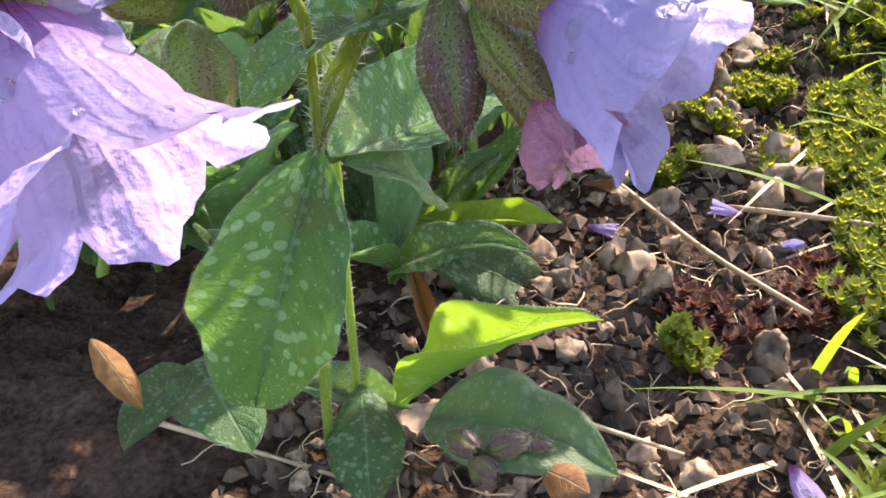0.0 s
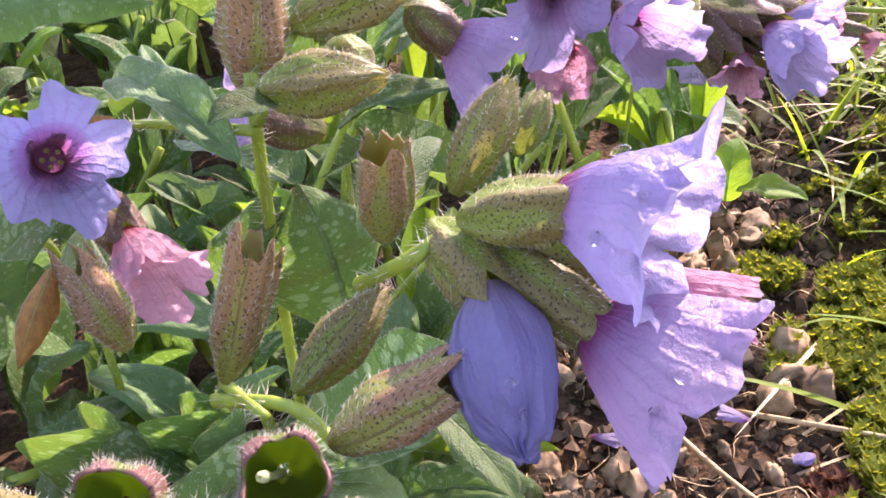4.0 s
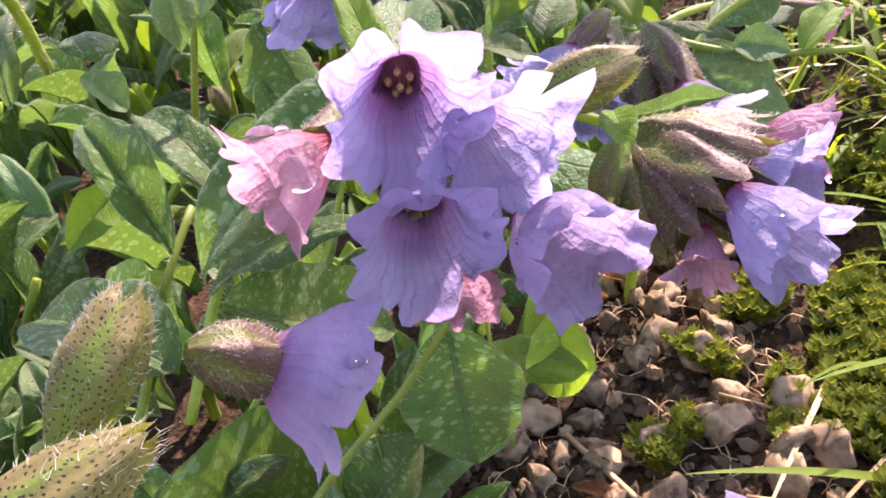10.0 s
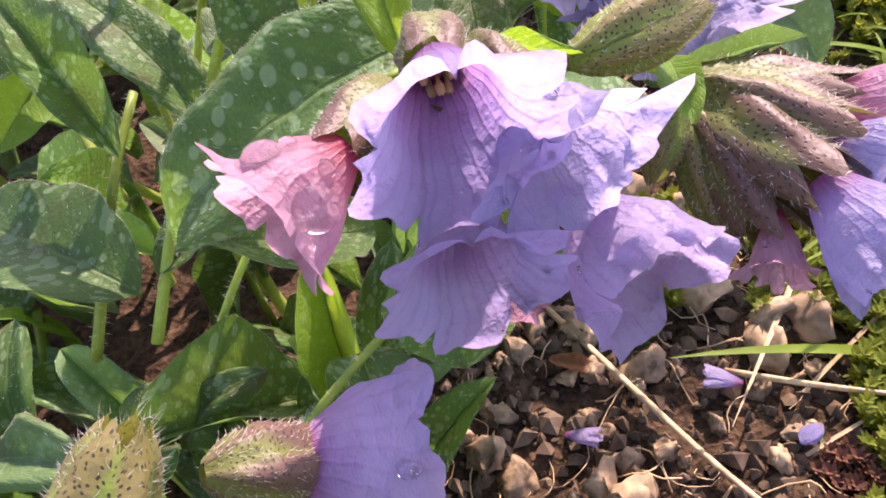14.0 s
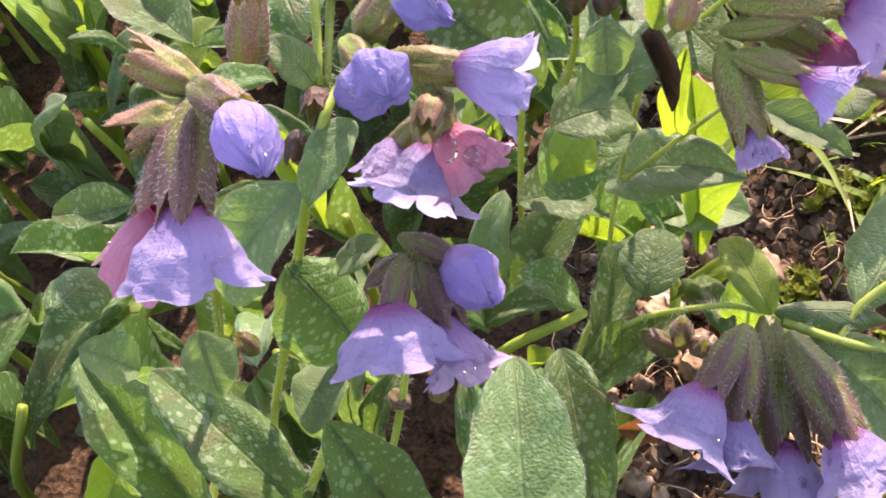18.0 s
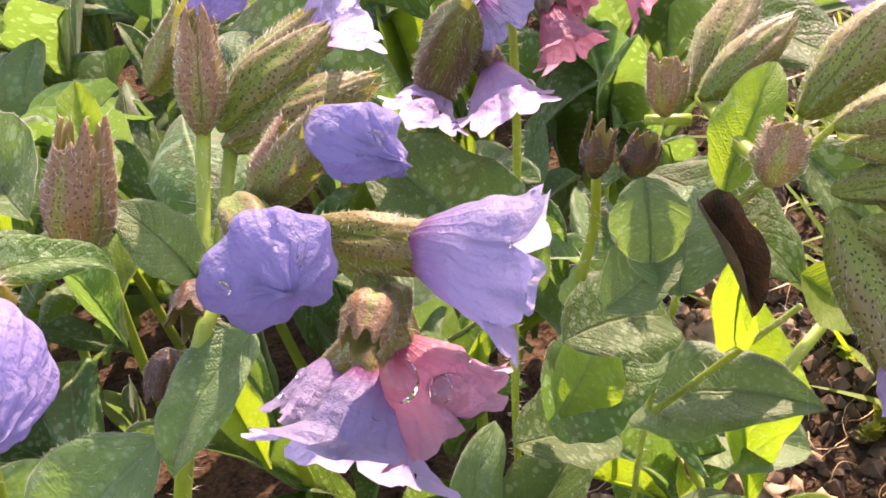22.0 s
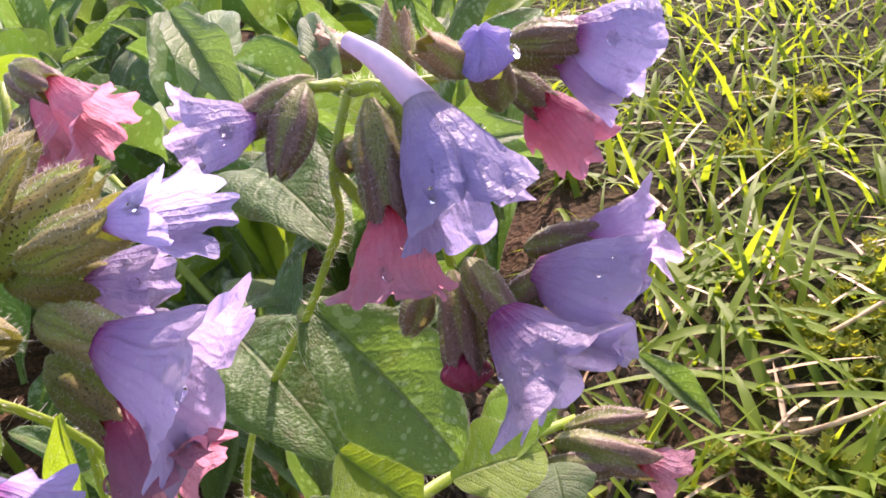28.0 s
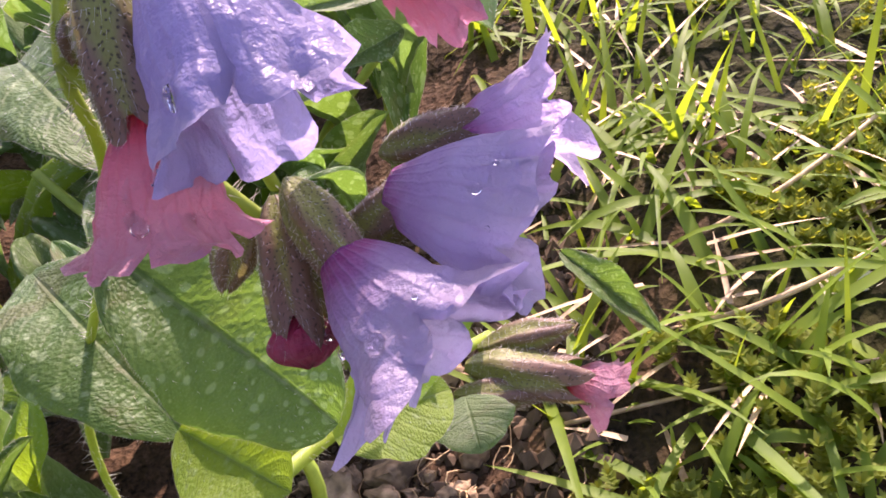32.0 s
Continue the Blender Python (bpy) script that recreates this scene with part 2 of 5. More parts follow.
PETAL = {
    "v": petal_material("violet_petal", (0.5, 0.08, 0.3), (0.6, 0.4, 0.69), (0.68, 0.565, 0.82)),
    "b": petal_material("blue_petal", (0.54, 0.12, 0.34), (0.58, 0.44, 0.74), (0.62, 0.565, 0.84)),
    "p": petal_material("pink_petal", (0.74, 0.1, 0.2), (0.8, 0.36, 0.47), (0.83, 0.49, 0.62)),
    "V": petal_material("violet_petal_open", (0.42, 0.14, 0.34), (0.57, 0.33, 0.63), (0.66, 0.555, 0.83)),
    "B": petal_material("blue_petal_open", (0.42, 0.14, 0.32), (0.5, 0.26, 0.58), (0.56, 0.53, 0.84)),
    "q": petal_material("coral_petal", (0.7, 0.07, 0.15), (0.76, 0.24, 0.35), (0.78, 0.38, 0.5)),
    "f": petal_material("fading_petal", (0.74, 0.66, 0.7), (0.62, 0.53, 0.73), (0.58, 0.5, 0.79)),
    "m": petal_material("magenta_petal", (0.5, 0.02, 0.1), (0.62, 0.07, 0.17), (0.68, 0.13, 0.22)),
    "w": petal_material("faded_petal", (0.66, 0.52, 0.62), (0.6, 0.53, 0.77), (0.55, 0.5, 0.82)),
}
CALYX = {
    "bud": calyx_material("calyx_green", (0.18, 0.25, 0.035), (0.2, 0.165, 0.05), 0.95),
    "dark": calyx_material("calyx_dark", (0.15, 0.165, 0.035), (0.14, 0.076, 0.052), 0.92),
    "dry": calyx_material("calyx_dry", (0.24, 0.26, 0.05), (0.29, 0.16, 0.075), 0.95),
    "husk": calyx_material("calyx_withered", (0.05, 0.032, 0.02), (0.1, 0.045, 0.022), 0.5),
    "open": calyx_material("calyx_open", (0.13, 0.18, 0.035), (0.22, 0.1, 0.09), 0.85),
}
LINING = plain_material("calyx_lining", (0.14, 0.25, 0.02), (0.26, 0.4, 0.045), 300, 0.5, 0.3, 0.0002, 0.55, (0.4, 0.6, 0.04), unit=0.005)
HUSK = plain_material("husk_lining", (0.16, 0.15, 0.04), (0.3, 0.27, 0.08), 300, 0.6, 0.4, 0.0002, 0.35, (0.4, 0.36, 0.06), unit=0.005)
STEM = plain_material("downy_stem", (0.19, 0.28, 0.035), (0.3, 0.4, 0.06), 900, 0.5, 0.4, 0.0002, 0.3, (0.4, 0.5, 0.04))
HAIR = plain_material("plant_hair", (0.44, 0.41, 0.34), (0.64, 0.6, 0.52), 300, 0.35, 0.0, 0.0001, 0.5, (0.9, 0.9, 0.8))
PISTIL = plain_material("pistil", (0.16, 0.1, 0.04), (0.42, 0.32, 0.13), 900, 0.5, 0.3, 0.0002, 0.3, (0.6, 0.6, 0.2))
STYLE = plain_material("pale_style", (0.55, 0.6, 0.3), (0.7, 0.74, 0.42), 600, 0.5, 0.2, 0.0001, 0.3, (0.7, 0.8, 0.4))
TUBE = plain_material("corolla_tube", (0.42, 0.37, 0.48), (0.62, 0.56, 0.66), 900, 0.4, 0.4, 0.0002, 0.4, (0.6, 0.5, 0.66))
STONE = plain_material("grit_stone", (0.06, 0.04, 0.022), (0.42, 0.29, 0.165), 520, 0.7, 0.9, 0.0009, specular=0.2, unit=0.007)
GRIT = plain_material("soil_grit", (0.025, 0.017, 0.011), (0.22, 0.15, 0.09), 200, 0.8, 0.6, 0.0004, specular=0.15)
STRAW = plain_material("dry_straw", (0.3, 0.19, 0.09), (0.52, 0.38, 0.2), 700, 0.6, 0.5, 0.0003)
GRASS = plain_material("grass_blade", (0.055, 0.11, 0.011), (0.135, 0.205, 0.022), 160, 0.55, 0.3, 0.0002, 0.42, (0.35, 0.47, 0.02), specular=0.18)
MOSS = plain_material("moss", (0.06, 0.1, 0.01), (0.17, 0.22, 0.025), 240, 0.7, 0.4, 0.0004, 0.4, (0.5, 0.5, 0.03))
RUST = plain_material("rust_moss", (0.05, 0.02, 0.012), (0.12, 0.05, 0.025), 400, 0.7, 0.4, 0.0004, 0.2, (0.3, 0.1, 0.03))


def soil_material():
    n = Nodes("damp_soil")
    where = n.add("TexCoord").outputs["Object"]
    fine, coarse, wide = n.noise(900, 6, where), n.noise(150, 5, where), n.noise(32, 3, where)
    crumb = n.add("TexVoronoi", {"Vector": where, "Scale": 420.0})
    both = n.math("ADD", n.math("MULTIPLY", fine.outputs["Fac"], 0.5), n.math("MULTIPLY", coarse.outputs["Fac"], 0.5))
    soil = n.ramp(both, [(0.36, (0.011, 0.007, 0.0045)), (0.68, (0.11, 0.066, 0.036))])
    # mossy tint on the lawn side, shade between the blades painted in
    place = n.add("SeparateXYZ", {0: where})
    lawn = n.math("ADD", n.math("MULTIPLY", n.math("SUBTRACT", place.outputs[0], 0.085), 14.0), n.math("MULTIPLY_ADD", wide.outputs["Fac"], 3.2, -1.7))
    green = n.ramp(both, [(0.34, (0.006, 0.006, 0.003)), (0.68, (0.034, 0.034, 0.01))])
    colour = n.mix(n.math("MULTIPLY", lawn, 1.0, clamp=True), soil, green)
    relief = n.math("ADD", both, n.math("MULTIPLY", crumb.outputs["Distance"], 0.7))
    return n.surface(colour, 0.9, n.bump(relief, 0.9, 0.0018), specular=0.08)


SOIL = soil_material()
drop_nodes = Nodes("water")
drop_nodes.add("OutputMaterial", {"Surface": drop_nodes.add("BsdfPrincipled", {"Base Color": (1, 1, 1, 1), "Roughness": 0.0, "IOR": 1.33, "Transmission Weight": 1.0}).outputs[0]})
WATER = drop_nodes.mat

# ---- mesh helpers ----
MM = 0.001


def ease(a, b, x):
    t = min(1.0, max(0.0, (x - a) / (b - a)))
    return t * t * (3 - 2 * t)


def mesh_of(name, verts, faces, mats, uvs=None, slots=None, smooth=True):
    data = bpy.data.meshes.new(name)
    data.from_pydata([tuple(v) for v in verts], [], faces)
    for mat in mats:
        data.materials.append(mat)
    if uvs is not None:
        layer = data.uv_layers.new(name="UVMap")
        flat = np.zeros((len(data.loops), 2), dtype=np.float32)
        index = np.zeros(len(data.loops), dtype=np.int32)
        data.loops.foreach_get("vertex_index", index)
        flat[:] = np.asarray(uvs, dtype=np.float32)[index]
        layer.data.foreach_set("uv", flat.ravel())
    if slots is not None:
        data.polygons.foreach_set("material_index", np.asarray(slots, dtype=np.int32))
    data.polygons.foreach_set("use_smooth", np.full(len(data.polygons), smooth))
    data.update()
    return data


def hairs_on(verts, faces, uvs, slots, roots, ways, length, thick, rng, slot=1):
    """Adds thin three-sided spikes at the roots."""
    for root, way in zip(roots, ways):
        way = np.asarray(way) + rng.normal(0, 0.32, 3)
        way = way / (np.linalg.norm(way) + 1e-9)
        side = np.cross(way, (0.3, 0.5, 0.81))
        side = side / (np.linalg.norm(side) + 1e-9)
        other = np.cross(way, side)
        start = len(verts)
        span = length * rng.uniform(0.45, 1.15)
        for k in range(3):
            a = k * 2.0944
            verts.append(np.asarray(root) + thick * (math.cos(a) * side + math.sin(a) * other) - 0.05 * span * way)
        verts.append(np.asarray(root) + span * way)
        uvs.extend([(0.5, 0.5)] * 4)
        for k in range(3):
            faces.append((start + k, start + (k + 1) % 3, start + 3))
            slots.append(slot)


def frame_matrix(base, axis, facing, scale=(1, 1, 1)):
    """Local +Y along axis, local +Z as near to facing as can be."""
    y = Vector(axis).normalized()
    x = y.cross(Vector(facing))
    if x.length < 1e-6:
        x = y.cross(Vector((0.3, 0.2, 0.9)))
    x.normalize()
    z = x.cross(y)
    turn = Matrix((x, y, z)).transposed().to_4x4()
    return Matrix.Translation(base) @ turn @ Matrix.Diagonal((*scale, 1))


def child(name, data, parent, m, label=""):
    ob = new(name, data)
    ob.parent = parent
    ob.matrix_parent_inverse = parent_world(parent).inverted()
    ob.matrix_basis = m
    return tagged(ob, label) if label else ob


def parent_world(ob):
    m = ob.matrix_basis.copy()
    while ob.parent:
        m = ob.matrix_parent_inverse @ m
        ob = ob.parent
        m = ob.matrix_basis @ m
    return m


# ---- leaf shapes: unit length along +Y, unit width along X ----
def leaf_mesh(name, mat, seed, bend, fold, wave, fringe=True, twist=0.0, rounded=0.0, curl=0.0, aspect=0.4):
    """rounded: 0 for an ovate, pointed blade, 1 for a spoon-shaped one with a blunt tip; curl: how far margins and tip turn under."""
    rng = np.random.default_rng(seed)
    rows, cols = 26, 15
    verts, faces, uvs, slots = [], [], [], []
    phase = rng.uniform(0, 6.28, 4)
    for i in range(rows + 1):
        v = i / rows
        ovate = 0.5 * math.sin(math.pi * v ** 0.86) ** 0.82 + 0.05 * (1 - v) ** 2
        spoon = 0.06 + 0.44 * ease(0.0, 0.62, v) if v < 0.62 else 0.5 * math.sqrt(max(0.0, 1 - ((v - 0.62) / 0.38) ** 2.3))
        half = ovate * (1 - rounded) + spoon * rounded
        half *= 1.0 + 0.04 * math.sin(17 * v + phase[0]) + 0.02 * math.sin(37 * v + phase[1])
        arc = bend * v
        # an arc whose chord runs from base to tip
        span = 2 * math.sin(bend / 2)
        cy = (math.sin(bend / 2) - math.sin(bend / 2 - arc)) / span
        cz = (math.cos(bend / 2 - arc) - math.cos(bend / 2)) / span - curl * 0.9 * max(0.0, v - 0.72) ** 2
        for j in range(cols + 1):
            s = 2 * j / cols - 1
            x = s * half * (1 - 0.12 * curl * s * s)
            lift = fold * abs(s) ** 1.3 * half * aspect * 2.2 - curl * 0.5 * abs(s) ** 5 * half * aspect
            lift += wave * aspect * 0.12 * s * s * math.sin(9 * v + phase[2] + (1.2 if s > 0 else 0)) * math.sin(math.pi * v)
            lift += 0.006 * (1 - abs(s)) * math.sin(40 * (v - 0.25 * abs(s)) + phase[3]) * math.sin(math.pi * v)
            lift += 0.011 * noise.noise(Vector((2.6 * s, 9 * v, seed))) * math.sin(math.pi * v)
            a = twist * v
            px, pz = x * math.cos(a), x * aspect * math.sin(a)
            verts.append((px, cy - lift * math.sin(bend / 2 - arc), cz + lift * math.cos(bend / 2 - arc) + pz))
            uvs.append((0.5 + 0.5 * s, v))
    wide = cols + 1
    for i in range(rows):
        for j in range(cols):
            faces.append((i * wide + j, i * wide + j + 1, (i + 1) * wide + j + 1, (i + 1) * wide + j))
            slots.append(0)
    # midrib below
    for i in range(rows + 1):
        v = i / rows
        mid = np.mean([verts[i * wide + cols // 2], verts[i * wide + cols // 2 + 1]], axis=0)
        r = 0.02 * (1 - 0.75 * v)
        for k in range(4):
            a = math.pi * (k / 3)
            verts.append((mid[0] + 1.6 * r * math.cos(a), mid[1], mid[2] - r * math.sin(a) * 1.5 + 0.001))
            uvs.append((0.5, v))
    first = (rows + 1) * wide
    for i in range(rows):
        for k in range(3):
            faces.append((first + i * 4 + k, first + i * 4 + k + 1, first + (i + 1) * 4 + k + 1, first + (i + 1) * 4 + k))
            slots.append(0)
    if fringe:
        roots, ways = [], []
        for i in range(2, rows * 5):
            v = i / (rows * 5)
            k = min(rows - 1, int(v * rows))
            f = v * rows - k
            for j, sign in ((0, -1), (cols, 1)):
                p = np.array(verts[k * wide + j]) * (1 - f) + np.array(verts[(k + 1) * wide + j]) * f
                roots.append(p)
                ways.append((sign * 1.6, 0.35, 0.1))
        for _ in range(170):
            i, j = rng.integers(2, rows), rng.integers(1, cols)
            roots.append(np.array(verts[i * wide + j]))
            ways.append((rng.normal(0, 0.2), 0.3, 0.9))
        hairs_on(verts, faces, uvs, slots, roots, ways, 0.024, 0.0009, rng)
    return mesh_of(name, verts, faces, [mat, HAIR], uvs, slots)


LEAF_SHAPES, BASAL_SHAPES = {}, {}
for kind, mat in LEAF.items():
    LEAF_SHAPES[kind] = [
        leaf_mesh("leaf", mat, 11 * k + 3, bend, fold, wave, True, twist, rounded, curl)
        for k, (bend, fold, wave, twist, rounded, curl) in enumerate([(0.55, 0.35, 0.8, 0.0, 0.15, 0.3), (0.9, 0.22, 1.2, 0.25, 0.3, 0.6), (-0.45, 0.45, 0.9, -0.2, 0.2, 0.2), (1.2, 0.3, 0.9, -0.3, 0.0, 0.8), (0.35, 0.5, 1.4, 0.35, 0.35, 0.5), (0.7, -0.2, 1.1, 0.1, 0.1, 0.9)])
    ]
    BASAL_SHAPES[kind] = [
        leaf_mesh("leaf", mat, 17 * k + 5, bend, fold, wave, True, twist, 1.0 - 0.1 * k, curl)
        for k, (bend, fold, wave, twist, curl) in enumerate([(0.7, 0.5, 1.0, 0.2, 0.6), (1.3, 0.3, 1.3, -0.25, 1.1), (0.4, 0.7, 1.5, 0.4, 0.4), (1.0, 0.15, 0.9, -0.1, 1.4)])
    ]
LEAF_SHAPES["x"] = [leaf_mesh("leaf", LEAF["x"], 77, 0.6, 1.5, 2.0, True, 0.5)]


# ---- flower shapes: mouth towards +Y, junction with the calyx at the origin, unit mouth width and unit length ----
def corolla_mesh(name, mat, seed, flare, lobes=5, closed=0.0, crumple=0.06, notch=0.26, throat=0.3, bowl=False):
    """A funnel with rounded lobes parted by narrow notches; closed: a wilted pouch whose lobes have drawn together; bowl: a wide-open face."""
    rng = np.random.default_rng(seed)
    rows, around = 26, 14 * lobes
    verts, faces, uvs, slots = [], [], [], []
    phase = rng.uniform(0, 6.28, 6)
    tilt, grow, curls = rng.normal(0, 0.16, lobes), rng.uniform(0.9, 1.08, lobes), rng.uniform(-0.4, 0.8, lobes)
    squash = rng.uniform(0.82, 0.96)
    drift = Vector((seed * 1.7, seed * 0.3, -seed))
    for i in range(rows + 1):
        v = i / rows
        for j in range(around):
            a = 2 * math.pi * j / around
            k, q = j // 14, (j % 14) / 14
            s = abs(2 * q - 1)
            round_off = (1 - s ** 2.6) ** 0.5
            share = max(0.0, (v - 0.4) / 0.6)
            w = v * (1.0 - notch * (1 - round_off * grow[k]) * share)
            if closed:
                # swells, then closes to a blunt wrinkled end
                radius = throat * 0.5 * (1 - v) + 0.43 * math.sin(math.pi * min(1.0, v ** 1.15)) ** (0.6 + 0.25 * closed) + 0.03 * (1 - closed) * v
                length = v - 0.12 * max(0.0, v - 0.85) * (1 - s) + 0.02 * math.sin(5 * a + phase[1]) * v
                radius *= 1 + (0.09 * math.cos(lobes * a + phase[0]) + 0.05 * math.cos(9 * a + phase[3] + 3 * v)) * (0.3 + v)
            else:
                bell = throat * 0.5 + (0.5 - throat * 0.5) * (0.8 * math.sin(min(1.0, w * 1.35) * math.pi / 2) + 0.2 * w)
                over = max(0.0, w - 0.6)
                curl = flare * over ** 1.5 * (1 + 0.4 * tilt[k])
                roll = curls[k] * max(0.0, w - 0.82) * (1 - s * s)
                radius = (bell + curl + 0.35 * roll) / (1.0 + 0.3 * flare)
                # each lobe is a little cupped, with a crease along its middle
                radius *= 1 + (0.07 * (math.sin(math.pi * q) - 0.6) - 0.05 * math.exp(-(s / 0.16) ** 2) + 0.8 * crumple * math.sin(3 * a + phase[4]) + 0.5 * crumple * math.sin(8 * a + phase[5] + 2 * v)) * share
                length = w - 0.5 * curl - 0.5 * abs(roll) + 0.025 * math.sin(3 * a + phase[0]) * v
                if bowl:
                    radius = 0.1 + 0.4 * w ** 0.9 * (1 + (0.08 * (math.sin(math.pi * q) - 0.6) + 0.8 * crumple * math.sin(3 * a + phase[4])) * share)
                    length = 0.76 * (1 - (1 - min(1.0, w)) ** 1.9) - 0.07 * curls[k] * max(0.0, w - 0.75) * (1 - s * s)
            radius *= 1 + 0.016 * math.sin(17 * a + 3 * v + phase[3]) * v
            p = Vector((math.cos(a) * radius, length, math.sin(a) * radius * squash))
            p += noise.noise_vector(p * 2.3 + drift) * crumple * 0.7 * (0.2 + 0.8 * v)
            p += noise.noise_vector(p * 7.0 + drift) * crumple * 0.24 * (0.1 + v)
            p += noise.noise_vector(p * 19.0 + drift) * crumple * 0.09 * (0.2 + v)
            p += Vector((math.cos(a), 0.3, math.sin(a))) * (0.04 * math.sin(4 * math.pi * q + phase[2] + 2 * k) * max(0.0, v - 0.65) * 3)
            verts.append(tuple(p))
            uvs.append((j / around, v))
    for i in range(rows):
        for j in range(around):
            faces.append((i * around + j, i * around + (j + 1) % around, (i + 1) * around + (j + 1) % around, (i + 1) * around + j))
            slots.append(0)
    # the closed bottom of the throat
    faces.append(tuple(range(around)))
    slots.append(0)
    # five small anthers round the style in the throat
    for k in range(6):
        a = k * 2 * math.pi / 5
        r = 0.0 if k == 5 else 0.06
        start = len(verts)
        for yy, rr in ((0.0, 0.008), (0.1, 0.009), (0.13, 0.02), (0.19, 0.018), (0.21, 0.005)):
            for s in range(6):
                b = s * math.pi / 3
                verts.append((r * math.cos(a) + rr * math.cos(b), yy + (0.08 if k == 5 else 0), r * math.sin(a) + rr * math.sin(b)))
                uvs.append((0.5, 0.2))
        for ring in range(4):
            for s in range(6):
                faces.append((start + ring * 6 + s, start + ring * 6 + (s + 1) % 6, start + ring * 6 + 6 + (s + 1) % 6, start + ring * 6 + 6 + s))
                slots.append(1)
    return mesh_of(name, verts, faces, [mat, PISTIL], uvs, slots)


COROLLA_SHAPES = {}
for kind, mat in PETAL.items():
    if kind == "w":
        plan = [(0.0, 0.75, 0.2), (0.0, 0.5, 0.24), (0.0, 0.9, 0.16)]
    elif kind in "VB":
        plan = [(0.5, 0.0, 0.1), (0.65, 0.0, 0.11)]
    elif kind == "m":
        plan = [(0.0, 0.4, 0.04)]
    else:
        plan = [(0.5, 0.0, 0.13), (0.9, 0.0, 0.13), (0.15, 0.0, 0.15), (0.7, 0.0, 0.17), (0.3, 0.0, 0.12)]
    COROLLA_SHAPES[kind] = [corolla_mesh("corolla", mat, 5 * k + 2 + 31 * len(COROLLA_SHAPES), flare, 5, closed, crumple, 0.34 if kind in "VB" else 0.23, bowl=kind in "VB") for k, (flare, closed, crumple) in enumerate(plan)]


# ---- calyx shapes: base at the origin, unit length along +Y, unit width ----
def calyx_mesh(name, mat, seed, mouth, teeth, spread, shaggy=850, style=False, lined=False, ragged=0.4, shut=1.0):
    rng = np.random.default_rng(seed)
    rows, around = 16, 50
    verts, faces, uvs, slots = [], [], [], []
    for i in range(rows + 1):
        v = i / rows
        for j in range(around):
            a = 2 * math.pi * j / around
            q = (a * 5 / (2 * math.pi)) % 1.0
            tooth = 1.0 - abs(2 * q - 1) ** 1.15
            reach = 1.0 - teeth * ((1 - tooth) + ragged * noise.noise(Vector((math.cos(a) * 2.4, math.sin(a) * 2.4, seed + 0.5)))) * max(0.0, (v - 0.35) / 0.65) ** 0.8
            w = v * reach
            body = (0.1 + 0.42 * math.sin(min(1.0, w * 1.9) * math.pi / 2) ** 0.75)
            body += (mouth - 0.5) * (max(0.0, w - 0.4) / 0.6) ** shut + spread * max(0.0, w - 0.72) ** 1.2
            body *= 1 + (0.24 * (1 - abs(2 * q - 1) ** 1.25) - 0.13) * (1 - 0.3 * v) + 0.015 * math.cos(15 * a)
            p = Vector((math.cos(a) * body, w, math.sin(a) * body))
            p += Vector((noise.noise(p * 5 + Vector((seed, 0, 0))), 0, noise.noise(p * 5 + Vector((0, 0, seed))))) * 0.05
            verts.append(tuple(p))
            uvs.append((j / around, v))
    for i in range(rows):
        for j in range(around):
            faces.append((i * around + j, i * around + (j + 1) % around, (i + 1) * around + (j + 1) % around, (i + 1) * around + j))
            slots.append(0)
    if lined:
        # the smooth inside, a little within the outer wall
        first = len(verts)
        for i in range(rows + 1):
            for j in range(around):
                x, y, z = verts[i * around + j]
                verts.append((x * 0.9, y if i < rows else y - 0.01, z * 0.9))
                uvs.append((j / around, i / rows))
        for i in range(rows):
            for j in range(around):
                faces.append((first + i * around + j, first + (i + 1) * around + j, first + (i + 1) * around + (j + 1) % around, first + i * around + (j + 1) % around))
                slots.append(3)
        for j in range(around):
            faces.append((rows * around + j, rows * around + (j + 1) % around, first + rows * around + (j + 1) % around, first + rows * around + j))
            slots.append(0)
    roots, ways = [], []
    for _ in range(shaggy):
        i, j = rng.integers(1, rows + 1), rng.integers(0, around)
        p = np.array(verts[i * around + j])
        roots.append(p)
        ways.append((p[0] * 2.2, 0.35, p[2] * 2.2))
    hairs_on(verts, faces, uvs, slots, roots, ways, 0.11, 0.0024, rng)
    if style:
        start = len(verts)
        for yy, rr in ((0.05, 0.06), (0.6, 0.045), (0.8, 0.045), (0.82, 0.07), (0.9, 0.065), (0.93, 0.02)):
            for s in range(8):
                verts.append((0.3 * yy * yy + rr * math.cos(s * 0.7854), yy, rr * math.sin(s * 0.7854)))
                uvs.append((0.5, 0.3))
        for ring in range(5):
            for s in range(8):
                faces.append((start + ring * 8 + s, start + ring * 8 + (s + 1) % 8, start + ring * 8 + 8 + (s + 1) % 8, start + ring * 8 + 8 + s))
                slots.append(2)
    return mesh_of(name, verts, faces, [mat, HAIR, STYLE, LINING if style else HUSK], uvs, slots)


